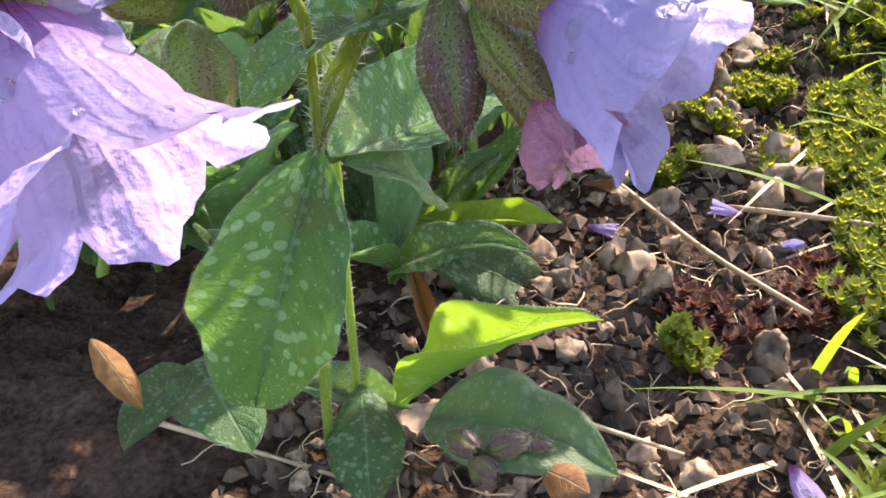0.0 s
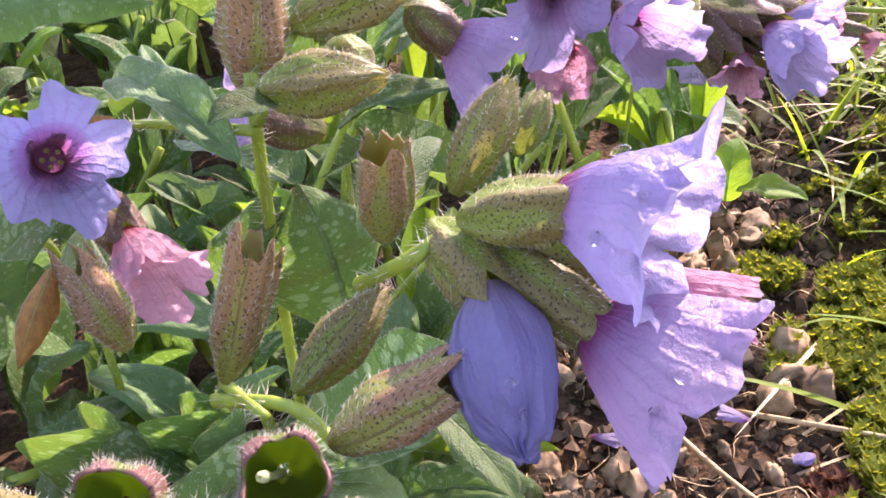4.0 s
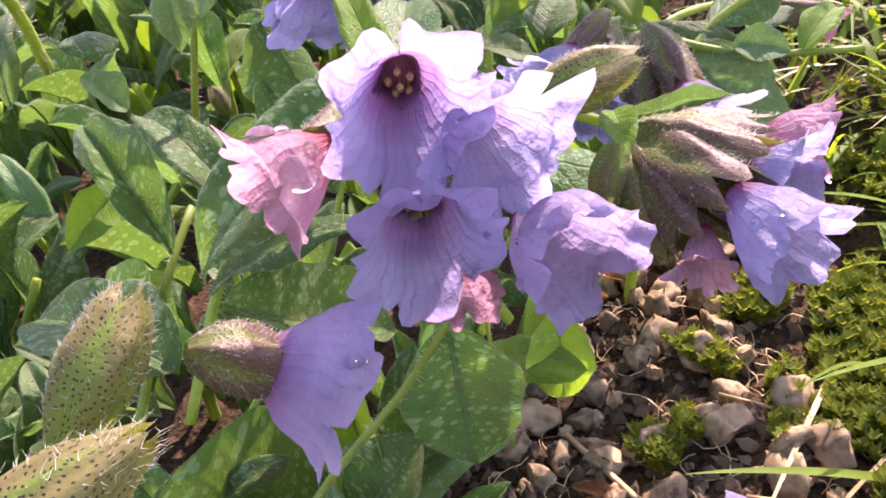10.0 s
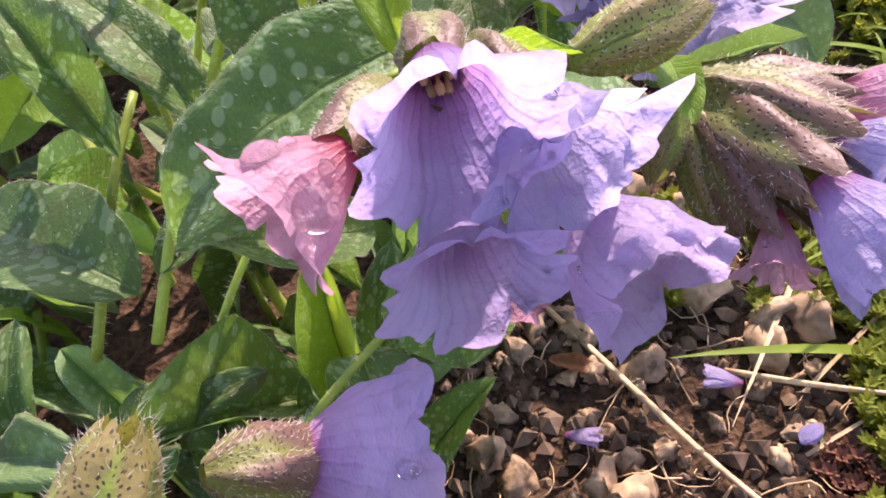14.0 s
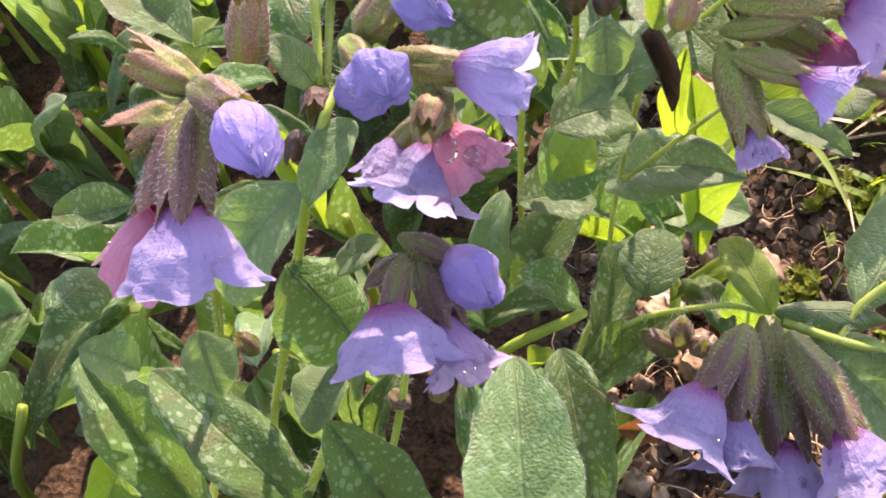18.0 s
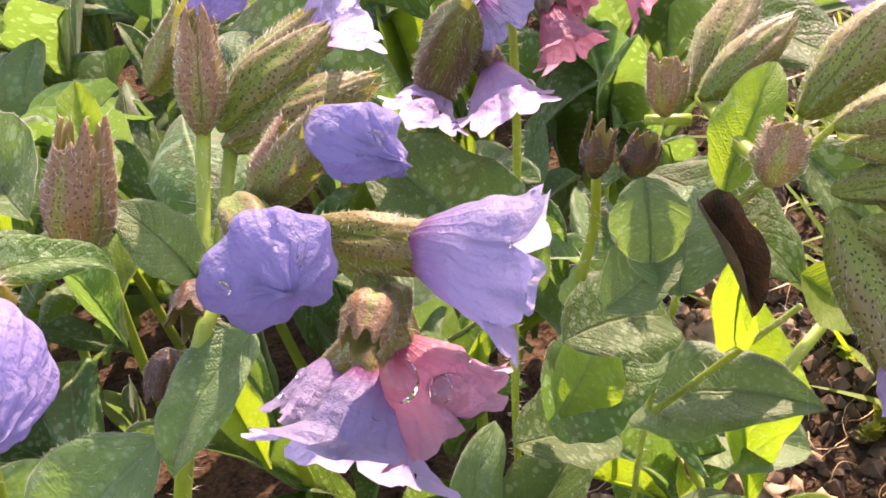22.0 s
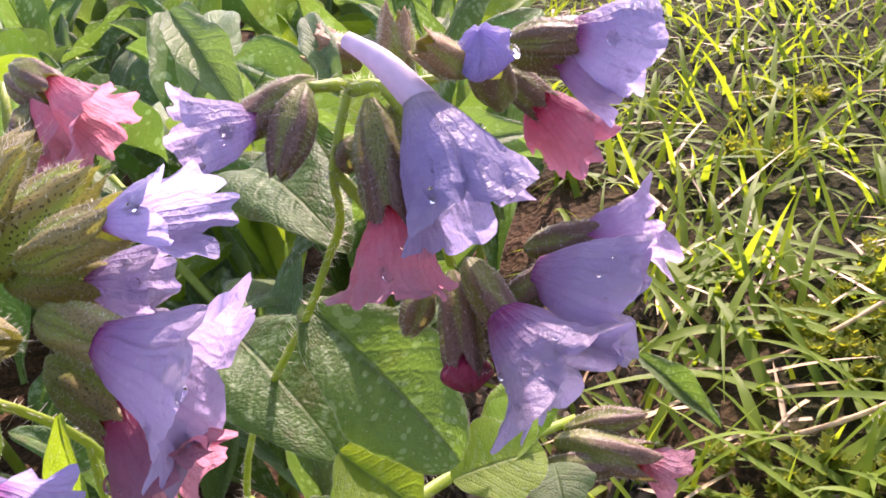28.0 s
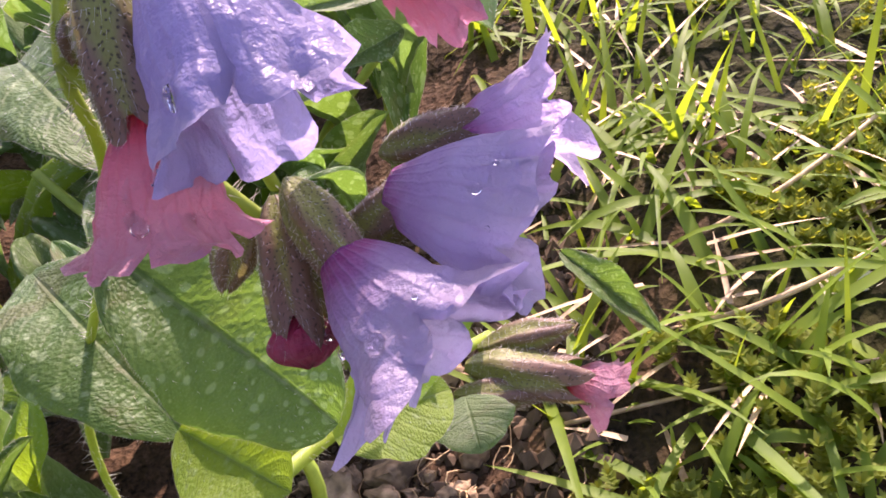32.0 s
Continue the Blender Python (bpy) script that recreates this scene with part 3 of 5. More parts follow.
CALYX_SHAPES = {
    "bud": [calyx_mesh("calyx", CALYX["bud"], 3 + k, m, 0.1, 0.0, 480, shut=p) for k, (m, p) in enumerate([(0.08, 2.2), (0.14, 2.8), (0.05, 1.9)])],
    "dark": [calyx_mesh("calyx", CALYX["dark"], 13 + k, m, 0.1, 0.0, shut=p) for k, (m, p) in enumerate([(0.12, 2.6), (0.08, 2.0)])],
    "husk": [calyx_mesh("calyx", CALYX["husk"], 63 + k, 0.4, 0.2, 0.1, 420, False, True, 2.4) for k in range(2)],
    "dry": [calyx_mesh("calyx", CALYX["dry"], 23 + k, m, 0.13, s, lined=True, ragged=1.6) for k, (m, s) in enumerate([(0.4, -0.1), (0.48, 0.0), (0.36, -0.15)])],
    "open": [calyx_mesh("calyx", CALYX["open"], 33 + k, 0.44, 0.13, 0.0, 900, True, True) for k in range(2)],
    "cup_green": [calyx_mesh("calyx", CALYX["bud"], 53 + k, m, 0.22, 0.0, 480) for k, m in enumerate([0.42, 0.46, 0.4])],
    "cup": [calyx_mesh("calyx", CALYX["dark"], 43 + k, m, 0.22, 0.0, 620) for k, m in enumerate([0.42, 0.46, 0.4])],
}


def tube_mesh(name, points, radius, mat, seed=0, hairy=True, taper=0.75, sides=9):
    """A round stem along a smooth line through the points."""
    rng = np.random.default_rng(seed)
    pts = [Vector(p) for p in points]
    full = [pts[0] * 2 - pts[1]] + pts + [pts[-1] * 2 - pts[-2]]
    line = []
    for k in range(1, len(full) - 2):
        a, b, c, d = full[k - 1:k + 3]
        steps = max(4, int((c - b).length / 0.004))
        for s in range(steps):
            t = s / steps
            line.append(0.5 * ((2 * b) + (c - a) * t + (2 * a - 5 * b + 4 * c - d) * t * t + (3 * b - a - 3 * c + d) * t ** 3))
    line.append(pts[-1])
    verts, faces, uvs, slots = [], [], [], []
    side = Vector((1, 0.2, 0.1))
    for i, p in enumerate(line):
        way = (line[min(i + 1, len(line) - 1)] - line[max(i - 1, 0)]).normalized()
        side = (side - way * side.dot(way)).normalized()
        other = way.cross(side)
        r = radius * (1 - (1 - taper) * i / (len(line) - 1))
        for s in range(sides):
            a = 2 * math.pi * s / sides
            bulge = r * (1 + 0.1 * math.cos(3 * a) + 0.08 * noise.noise(p * 300))
            verts.append(tuple(p + side * (math.cos(a) * bulge) + other * (math.sin(a) * bulge)))
            uvs.append((s / sides, i / (len(line) - 1)))
    for i in range(len(line) - 1):
        for s in range(sides):
            faces.append((i * sides + s, i * sides + (s + 1) % sides, (i + 1) * sides + (s + 1) % sides, (i + 1) * sides + s))
            slots.append(0)
    faces.append(tuple(range(sides))[::-1])
    faces.append(tuple((len(line) - 1) * sides + s for s in range(sides)))
    slots += [0, 0]
    if hairy:
        roots, ways = [], []
        for _ in range(int(sum((b - a).length for a, b in zip(line, line[1:])) / 0.00022)):
            i, s = rng.integers(0, len(line) - 1), rng.integers(0, sides)
            f = rng.random()
            p = Vector(verts[i * sides + s]).lerp(Vector(verts[(i + 1) * sides + s]), f)
            roots.append(np.array(p))
            ways.append(np.array((p - line[i].lerp(line[i + 1], f)).normalized()))
        hairs_on(verts, faces, uvs, slots, roots, ways, 0.0012, 0.00003, rng)
    return mesh_of(name, verts, faces, [mat, HAIR], uvs, slots)


# ---- the ground: soil bed that rises a little to the lawn ----
def ground_z(x, y):
    return -0.008 + 0.021 * ease(0.075, 0.14, x) * ease(0.17, 0.26, y) + 0.005 * ease(0.045, 0.085, x)


def ground_lumps(x, y):
    p = Vector((x, y, 0.0))
    near = 1.0 if abs(x) < 0.6 and -0.3 < y < 1.1 else 0.3
    return ground_z(x, y) + near * (0.0035 * noise.noise(p * 45) + 0.0022 * noise.noise(p * 130) + 0.0012 * noise.noise(p * 330))


def ground_axis(low, high, step, far):
    line, x = [], low
    while x <= high:
        line.append(x)
        x += step
    grow, a, b = step, low, high
    before, after = [], []
    while b < far:
        grow *= 1.35
        a, b = a - grow, b + grow
        before.append(a)
        after.append(b)
    return before[::-1] + line + after


gx, gy = ground_axis(-0.12, 0.3, 0.0024, 60.0), ground_axis(0.03, 0.5, 0.0026, 60.0)
ground_verts = [(x, y, ground_lumps(x, y)) for y in gy for x in gx]
ground_faces = [(j * len(gx) + i, j * len(gx) + i + 1, (j + 1) * len(gx) + i + 1, (j + 1) * len(gx) + i) for j in range(len(gy) - 1) for i in range(len(gx) - 1)]
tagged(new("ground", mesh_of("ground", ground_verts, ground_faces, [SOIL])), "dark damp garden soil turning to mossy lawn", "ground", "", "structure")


# ---- lungwort plants ----
CHANCE = random.Random(7)


def lungwort(code, root):
    plant = new("lungwort_plant")
    plant.matrix_basis = Matrix.Translation(vec(root))
    plant["calyx"] = "green" if code in "AHI" else "dark"
    plant["calyx_width"] = {"A": 3.5, "B": 4.4, "L": 4.2, "C": 4.3, "E": 2.9, "F": 3.0, "G": 3.7, "H": 3.1, "I": 2.9, "J": 3.3, "K": 3.0}[code]
    return tagged(plant, PLANT_LABELS[code], "flower plant", "lungwort clump")


PLANT_LABELS = {
    "A": "flowering lungwort with empty hairy calyces and violet-blue bells",
    "B": "lungwort with faded yellow-brown calyces and one open blue flower",
    "L": "tall lungwort stem with downy grey-green leaves and violet bells",
    "C": "lungwort bunch of violet and pink bells wet with drops",
    "E": "lungwort with pale blue bells among silver-spotted leaves",
    "F": "lungwort with four hanging blue bells on dark calyces",
    "G": "lungwort with pink and blue bells and withered calyces",
    "H": "lungwort with pink, violet and shrivelled blue flowers",
    "I": "lungwort with many speckled green calyces and few flowers",
    "J": "lungwort with blue and pink bells on dark calyces",
    "K": "lungwort at the lawn edge with violet bells and magenta bud",
    "R": "low rosette of silver-spotted green lungwort leaves",
}
CALYX_LABEL = {"bud": "speckled green hairy calyx", "dark": "dark purple-brown hairy calyx", "dry": "faded yellow-brown open calyx", "husk": "withered dark brown calyx", "open": "empty calyx with pale hairy rim"}
PETAL_LABEL = {"V": "wide-open violet corolla", "B": "wide-open blue corolla", "v": "violet corolla", "b": "pale blue corolla", "p": "pink corolla", "q": "coral-pink corolla", "f": "fading pale lavender corolla", "m": "magenta closed bud", "w": "shrivelled lavender corolla"}


def vec(p):
    return Vector(p) * MM


def calyx(plant, kind, base, tip, width):
    base, tip = vec(base), vec(tip)
    shape = CHANCE.choice(CALYX_SHAPES[kind])
    width = max(width, 340 * (tip - base).length)
    m = frame_matrix(base, tip - base, (CHANCE.uniform(-1, 1), CHANCE.uniform(-1, 1), 0.5), (width * MM, (tip - base).length, width * MM))
    return child("calyx", shape, plant, m, CALYX_LABEL[kind])


def drop_mesh():
    bm = bmesh.new()
    bmesh.ops.create_uvsphere(bm, u_segments=18, v_segments=10, radius=0.5)
    for v in bm.verts:
        v.co.z = v.co.z * 0.62 if v.co.z > 0 else v.co.z * 0.25
    data = bpy.data.meshes.new("water_drop")
    bm.to_mesh(data)
    bm.free()
    data.materials.append(WATER)
    data.polygons.foreach_set("use_smooth", np.full(len(data.polygons), True))
    return data


DROP = drop_mesh()


def wet(shape, m, count, large=False):
    """Beads of water on the upper side of a petal."""
    centre = m @ Vector((0, 0.4, 0))
    upper = []
    for v in shape.vertices:
        p = m @ v.co
        normal = (m.to_3x3().inverted().transposed() @ v.normal).normalized()
        if normal.dot(p - centre) < 0:
            normal = -normal
        if (0.25 if large else 0.35) < v.co.y < (0.6 if large else 0.95) and normal.z > (0.55 if large else 0.1) and normal.y < 0.45:
            upper.append((p, normal))
    for p, normal in CHANCE.sample(upper, min(count, len(upper))):
        size = CHANCE.choice((1.2, 1.7, 2.3, 2.8) if large else (0.35, 0.45, 0.6, 0.6, 0.8, 1.1)) * MM
        bead = new("water_drop", DROP)
        bead.matrix_basis = Matrix.Translation(p + normal * 0.05 * size) @ normal.to_track_quat("Z", "Y").to_matrix().to_4x4() @ Matrix.Scale(size, 4)
        tagged(bead, "clear water drop clinging to a lungwort petal", "water drop", "drops on the petals")


def flower(plant, kind, mouth, base, junction, centre, bare=False):
    base, junction, centre = vec(base), vec(junction), vec(centre)
    way = junction - base
    if bare:
        # a corolla that slipped out of its calyx, with its pale tube
        holder = child("corolla_tube", tube_mesh("corolla_tube", [base, base.lerp(junction, 0.5) + Vector((0, 0, 0.0006)), junction + way * 0.1], 0.65 * MM, TUBE, 5, False, 1.9), plant, Matrix.Identity(4), "pale lavender corolla tube")
        out = centre - junction
        spin = (0.3, 0.4, 0.5)
        m = frame_matrix(junction, out, spin, (mouth * MM, out.length * 1.05, mouth * MM))
        child("corolla", COROLLA_SHAPES[kind][0], holder, m, PETAL_LABEL[kind])
        wet(COROLLA_SHAPES[kind][0], m, 8)
        return
    base = junction - way.normalized() * max(way.length, 6.2 * MM)
    cup = CALYX_SHAPES["cup_green" if plant["calyx"] == "green" else "cup"]
    spin = (CHANCE.uniform(-1, 1), CHANCE.uniform(-1, 1), 0.5)
    long = (junction - base).length * 1.1
    wide = max(plant["calyx_width"] * MM, 0.38 * long)
    holder = child("calyx", CHANCE.choice(cup), plant, frame_matrix(base, way, spin, (wide, long, wide)), CALYX_LABEL["bud" if plant["calyx"] == "green" else "dark"])
    shape = CHANCE.choice(COROLLA_SHAPES[kind])
    out = centre - junction
    reach = max(out.length * 1.32, 0.55 * mouth * MM)
    m = frame_matrix(junction - out.normalized() * 1.0 * MM, out, spin, (mouth * MM, reach, mouth * MM))
    child("corolla", shape, holder, m, PETAL_LABEL[kind])
    wet(shape, m, 4, kind == "p" and mouth > 9.4)


def leaf(plant, kind, base, tip, width, facing):
    base, tip = vec(base), vec(tip)
    shape = CHANCE.choice(LEAF_SHAPES[kind])
    m = frame_matrix(base, tip - base, facing, (width * MM * 1.05, (tip - base).length * 1.04, (tip - base).length))
    return child("leaf", shape, plant, m)


def stem(plant, points, radius):
    child("stem", tube_mesh("stem", [vec(p) for p in points], radius * 0.5 * MM, STEM, len(bpy.data.objects)), plant, Matrix.Identity(4))

# ---- the plants, in millimetres ----

plant = lungwort('A', (-15.7, 88.7, 0.0))
flower(plant, 'v', 7.0, (-19.7, 31.3, 83.2), (-16.5, 30.0, 83.9), (-11.3, 28.4, 83.2))
flower(plant, 'v', 11.2, (-17.1, 31.8, 82.0), (-14.5, 29.4, 80.2), (-10.3, 25.3, 75.7))
calyx(plant, 'open', (-2.9, 47.5, 77.3), (-1.6, 43.5, 80.5), 4.5)
calyx(plant, 'open', (-10.4, 45.3, 77.2), (-9.5, 41.4, 80.3), 4.8)
calyx(plant, 'dry', (-8.9, 58.4, 75.2), (-5.9, 60.2, 84.6), 3.3)
calyx(plant, 'bud', (-3.7, 55.4, 76.5), (2.0, 61.3, 80.5), 3.5)
calyx(plant, 'dry', (-0.0, 47.0, 79.5), (7.2, 47.9, 83.5), 3.6)
flower(plant, 'b', 10.6, (0.7, 42.3, 79.4), (5.5, 40.2, 77.5), (10.4, 35.9, 76.0))
flower(plant, 'p', 6.0, (1.7, 42.9, 76.3), (5.3, 40.6, 72.3), (7.0, 38.4, 70.4))
calyx(plant, 'dark', (0.1, 44.0, 77.3), (0.9, 40.0, 70.5), 3.4)
flower(plant, 'w', 5.8, (6.4, 54.4, 86.8), (8.5, 51.3, 85.3), (9.6, 45.8, 81.0))
flower(plant, 'v', 10.4, (8.2, 54.5, 86.9), (14.5, 51.0, 83.2), (19.3, 48.7, 80.9))
flower(plant, 'b', 9.8, (8.5, 53.5, 89.1), (12.8, 52.9, 89.8), (17.9, 50.0, 89.5))
flower(plant, 'p', 4.7, (9.0, 55.1, 88.8), (16.6, 55.4, 83.7), (22.5, 56.5, 81.1))
calyx(plant, 'bud', (6.4, 61.8, 86.6), (10.2, 64.4, 93.1), 3.3)
calyx(plant, 'dry', (1.8, 61.7, 83.5), (2.5, 61.0, 90.6), 3.5)
calyx(plant, 'bud', (10.6, 67.7, 86.6), (12.6, 69.9, 90.5), 2.4)
stem(plant, [(-15.7, 88.7, -4.0), (-15.7, 84.7, 4.6), (-12.5, 78.2, 49.6), (-4.7, 50.8, 73.3)], 1.5)
stem(plant, [(-0.8, 66.4, 77.6), (4.7, 53.6, 87.0), (6.3, 60.4, 86.0)], 1.0)
stem(plant, [(-12.5, 78.2, 49.6), (-7.8, 47.4, 74.6), (-10.3, 45.3, 77.1)], 0.9)
stem(plant, [(-12.5, 78.2, 49.6), (-2.8, 47.3, 77.1)], 0.9)
stem(plant, [(-10.5, 60.3, 72.3), (-3.8, 54.3, 76.4), (-0.5, 51.6, 75.5)], 1.0)
stem(plant, [(-9.9, 60.9, 73.3), (-5.2, 53.9, 75.9)], 0.9)
leaf(plant, 'd', (-12.5, 78.0, 49.3), (-20.2, 68.6, 23.8), 15.4, (0.15, -0.59, 1.02))
leaf(plant, 'd', (-11.3, 77.7, 48.8), (6.3, 102.1, 45.7), 13.7, (0.02, -0.43, 1.00))
leaf(plant, 'g', (-9.6, 77.4, 48.3), (-0.6, 85.3, 38.4), 7.5, (0.04, -0.41, 1.04))
leaf(plant, 'd', (-5.0, 130.5, 0.7), (20.4, 129.7, -14.4), 15.1, (-0.02, -0.40, 1.05))
leaf(plant, 'y', (-6.4, 90.9, 1.4), (16.2, 78.1, 27.6), 7.7, (-0.02, -0.37, 1.09))
leaf(plant, 'g', (-24.0, 97.8, 0.9), (-5.2, 90.6, 1.0), 6.4, (0.06, -0.36, 1.10))
leaf(plant, 'd', (-11.4, 91.0, 5.1), (-9.4, 74.7, -0.8), 11.6, (0.04, -0.34, 1.12))
leaf(plant, 'g', (-1.9, 88.3, 1.2), (21.3, 76.1, 4.6), 14.3, (-0.04, -0.34, 1.12))
leaf(plant, 'y', (-5.2, 127.0, 9.7), (19.7, 128.3, 8.0), 4.3, (-0.02, -0.42, 1.02))
leaf(plant, 'y', (-14.5, 129.5, 2.7), (7.1, 144.5, 6.6), 6.9, (0.01, -0.42, 1.02))
leaf(plant, 'd', (-36.1, 92.4, 7.0), (-42.6, 81.9, 2.5), 7.7, (0.15, -0.34, 1.09))
leaf(plant, 'd', (-36.4, 95.8, 5.0), (-25.6, 80.5, 4.0), 13.0, (0.12, -0.34, 1.09))
leaf(plant, 'g', (-29.6, 153.0, 25.8), (-34.8, 148.2, 18.9), 7.0, (0.10, -0.45, 0.96))
leaf(plant, 'd', (-39.6, 79.9, 71.3), (-31.7, 81.6, 62.8), 8.3, (0.20, -0.42, 0.92))
leaf(plant, 'g', (3.2, 73.4, 61.7), (10.3, 66.7, 57.2), 4.7, (0.01, -0.39, 1.06))
leaf(plant, 'g', (0.1, 63.6, 82.9), (5.1, 68.7, 87.6), 3.8, (0.05, -0.46, 0.93))
leaf(plant, 'd', (-0.6, 51.6, 74.2), (-13.3, 53.6, 66.3), 6.6, (0.14, -0.36, 1.07))
leaf(plant, 'g', (-28.6, 84.5, 74.2), (-23.8, 79.2, 68.1), 9.7, (0.20, -0.41, 0.95))
calyx(plant, 'dark', (0.5, 79.9, 6.7), (4.7, 76.6, 7.2), 3.5)
calyx(plant, 'dark', (3.3, 76.5, 5.2), (7.1, 74.1, 5.3), 3.2)
calyx(plant, 'dark', (5.5, 78.0, 5.7), (10.7, 76.9, 9.4), 3.5)
calyx(plant, 'dark', (7.1, 80.2, 5.3), (14.0, 77.0, 7.8), 3.5)
leaf(plant, 'o', (-6.1, 122.1, 6.1), (-1.3, 111.0, -6.3), 3.4, (0.02, -0.63, 1.00))
leaf(plant, 'o', (-14.6, 84.7, 34.4), (-23.6, 75.6, 18.0), 3.2, (0.15, -0.61, 1.00))
leaf(plant, 'o', (-36.8, 70.3, 31.3), (-31.5, 66.3, 25.5), 3.6, (0.28, -0.55, 1.01))
leaf(plant, 'o', (12.4, 74.7, 6.2), (17.4, 70.5, 7.1), 5.4, (-0.11, -0.51, 1.10))
calyx(plant, 'dry', (-17.3, 63.7, 74.3), (-20.6, 65.4, 81.3), 3.7)
leaf(plant, 'o', (-21.7, 64.9, 80.6), (-23.7, 60.6, 75.3), 2.5, (0.32, -0.69, 0.76))
calyx(plant, 'bud', (-12.9, 42.6, 76.5), (-18.0, 43.2, 79.7), 3.8)
calyx(plant, 'bud', (-13.1, 43.3, 75.7), (-11.3, 39.5, 71.4), 3.5)

plant = lungwort('B', (-12.4, 93.0, 0.0))
flower(plant, 'B', 12.2, (-33.5, 85.6, 80.5), (-27.2, 79.2, 82.9), (-24.7, 75.5, 84.2))
flower(plant, 'p', 9.3, (-24.2, 80.7, 77.1), (-21.9, 78.6, 75.1), (-18.5, 75.0, 72.3))
calyx(plant, 'dry', (-10.6, 81.6, 94.3), (-9.5, 83.2, 101.8), 4.4)
calyx(plant, 'dry', (-8.5, 75.0, 88.8), (-7.5, 75.6, 98.6), 4.9)
calyx(plant, 'bud', (-5.1, 89.4, 89.3), (0.2, 96.0, 95.1), 4.6)
calyx(plant, 'bud', (-5.4, 76.5, 93.6), (4.8, 80.9, 96.9), 4.6)
calyx(plant, 'bud', (-2.8, 82.2, 91.5), (-1.7, 80.4, 87.8), 4.0)
calyx(plant, 'bud', (-7.2, 70.9, 90.7), (2.2, 70.6, 91.6), 4.4)
flower(plant, 'v', 11.5, (2.4, 95.3, 90.1), (6.1, 96.8, 86.5), (9.1, 96.8, 84.4))
flower(plant, 'v', 8.8, (-8.2, 88.7, 81.5), (-11.8, 89.0, 82.5), (-14.5, 87.7, 84.4))
stem(plant, [(-12.4, 93.0, -4.0), (-12.4, 89.0, 58.1), (-8.4, 73.8, 89.3), (-8.2, 75.1, 89.0)], 1.3)
stem(plant, [(-8.1, 72.9, 87.5), (-5.4, 77.4, 93.2), (-4.6, 88.6, 89.9)], 0.9)
stem(plant, [(-8.1, 73.3, 88.2), (-10.3, 82.5, 93.9)], 0.9)
stem(plant, [(-8.3, 72.7, 87.2), (-25.8, 90.9, 81.4), (-33.7, 86.4, 79.9)], 0.9)
leaf(plant, 'g', (-9.5, 71.7, 85.2), (-23.4, 85.4, 87.6), 5.2, (0.09, -0.41, 1.02))
leaf(plant, 'd', (-5.7, 69.9, 90.1), (-9.8, 67.3, 89.8), 3.6, (0.03, -0.41, 1.04))
leaf(plant, 'd', (-4.7, 84.6, 61.9), (-7.5, 83.4, 77.2), 12.2, (0.01, -0.38, 1.07))
leaf(plant, 'd', (-16.2, 84.5, 62.7), (-10.6, 84.7, 75.7), 8.8, (0.06, -0.38, 1.07))
leaf(plant, 'd', (-44.9, 88.5, 60.9), (-32.3, 89.0, 74.0), 16.3, (0.18, -0.36, 1.05))
leaf(plant, 'y', (-35.0, 95.0, 76.7), (-32.4, 95.3, 81.4), 2.5, (0.16, -0.41, 0.99))
leaf(plant, 'o', (-29.7, 92.3, 80.1), (-27.4, 94.6, 80.1), 2.8, (0.22, -0.66, 0.89))
leaf(plant, 'o', (35.8, 183.8, 21.4), (43.3, 180.1, 22.4), 4.0, (-0.18, -0.66, 0.92))

plant = lungwort('L', (-52.0, 130.4, 0.0))
stem(plant, [(-52.0, 130.4, -4.0), (-52.0, 126.4, 38.7), (-41.5, 93.3, 76.3), (-42.7, 91.5, 85.9), (-41.3, 92.8, 92.7), (-32.3, 83.4, 107.4), (-31.2, 84.6, 114.0)], 1.4)
stem(plant, [(-41.3, 93.0, 92.9), (-44.8, 93.3, 102.4)], 0.9)
stem(plant, [(-42.8, 91.8, 82.0), (-44.4, 86.1, 92.9)], 1.3)
stem(plant, [(-31.8, 83.8, 108.1), (-33.4, 101.2, 109.1)], 1.2)
leaf(plant, 'g', (-41.3, 92.8, 92.7), (-21.8, 93.1, 93.2), 6.5, (0.17, -0.43, 0.93))
leaf(plant, 'g', (-35.6, 86.7, 76.7), (-46.5, 85.1, 83.2), 6.2, (0.21, -0.38, 1.00))
leaf(plant, 'd', (-41.4, 92.6, 92.3), (-53.8, 101.9, 93.7), 6.6, (0.23, -0.41, 0.91))
leaf(plant, 'd', (-43.6, 94.0, 82.0), (-55.3, 104.5, 81.5), 8.4, (0.23, -0.39, 0.96))
leaf(plant, 'g', (-44.0, 95.7, 81.0), (-49.1, 88.3, 84.6), 6.6, (0.23, -0.39, 0.97))
leaf(plant, 'd', (-49.7, 99.4, 67.5), (-51.2, 81.6, 68.0), 13.4, (0.23, -0.35, 1.03))
calyx(plant, 'bud', (-23.6, 102.3, 110.2), (-25.0, 97.1, 104.7), 4.4)
flower(plant, 'v', 9.8, (-22.3, 98.6, 107.4), (-18.4, 98.0, 105.8), (-13.3, 91.6, 104.2))
flower(plant, 'v', 6.4, (-22.6, 102.5, 116.3), (-18.5, 100.7, 114.9), (-12.2, 99.6, 114.4))
flower(plant, 'v', 8.5, (-34.0, 108.9, 116.7), (-29.5, 106.3, 113.6), (-24.5, 102.0, 111.7))
leaf(plant, 'g', (-34.9, 101.2, 109.2), (-34.3, 118.0, 98.1), 3.8, (0.16, -0.46, 0.85))
leaf(plant, 'g', (-12.0, 121.3, 106.1), (-20.1, 118.9, 102.6), 6.2, (0.19, -0.44, 0.88))
leaf(plant, 'g', (-15.2, 123.9, 110.7), (-10.1, 118.5, 109.2), 4.4, (0.17, -0.46, 0.85))
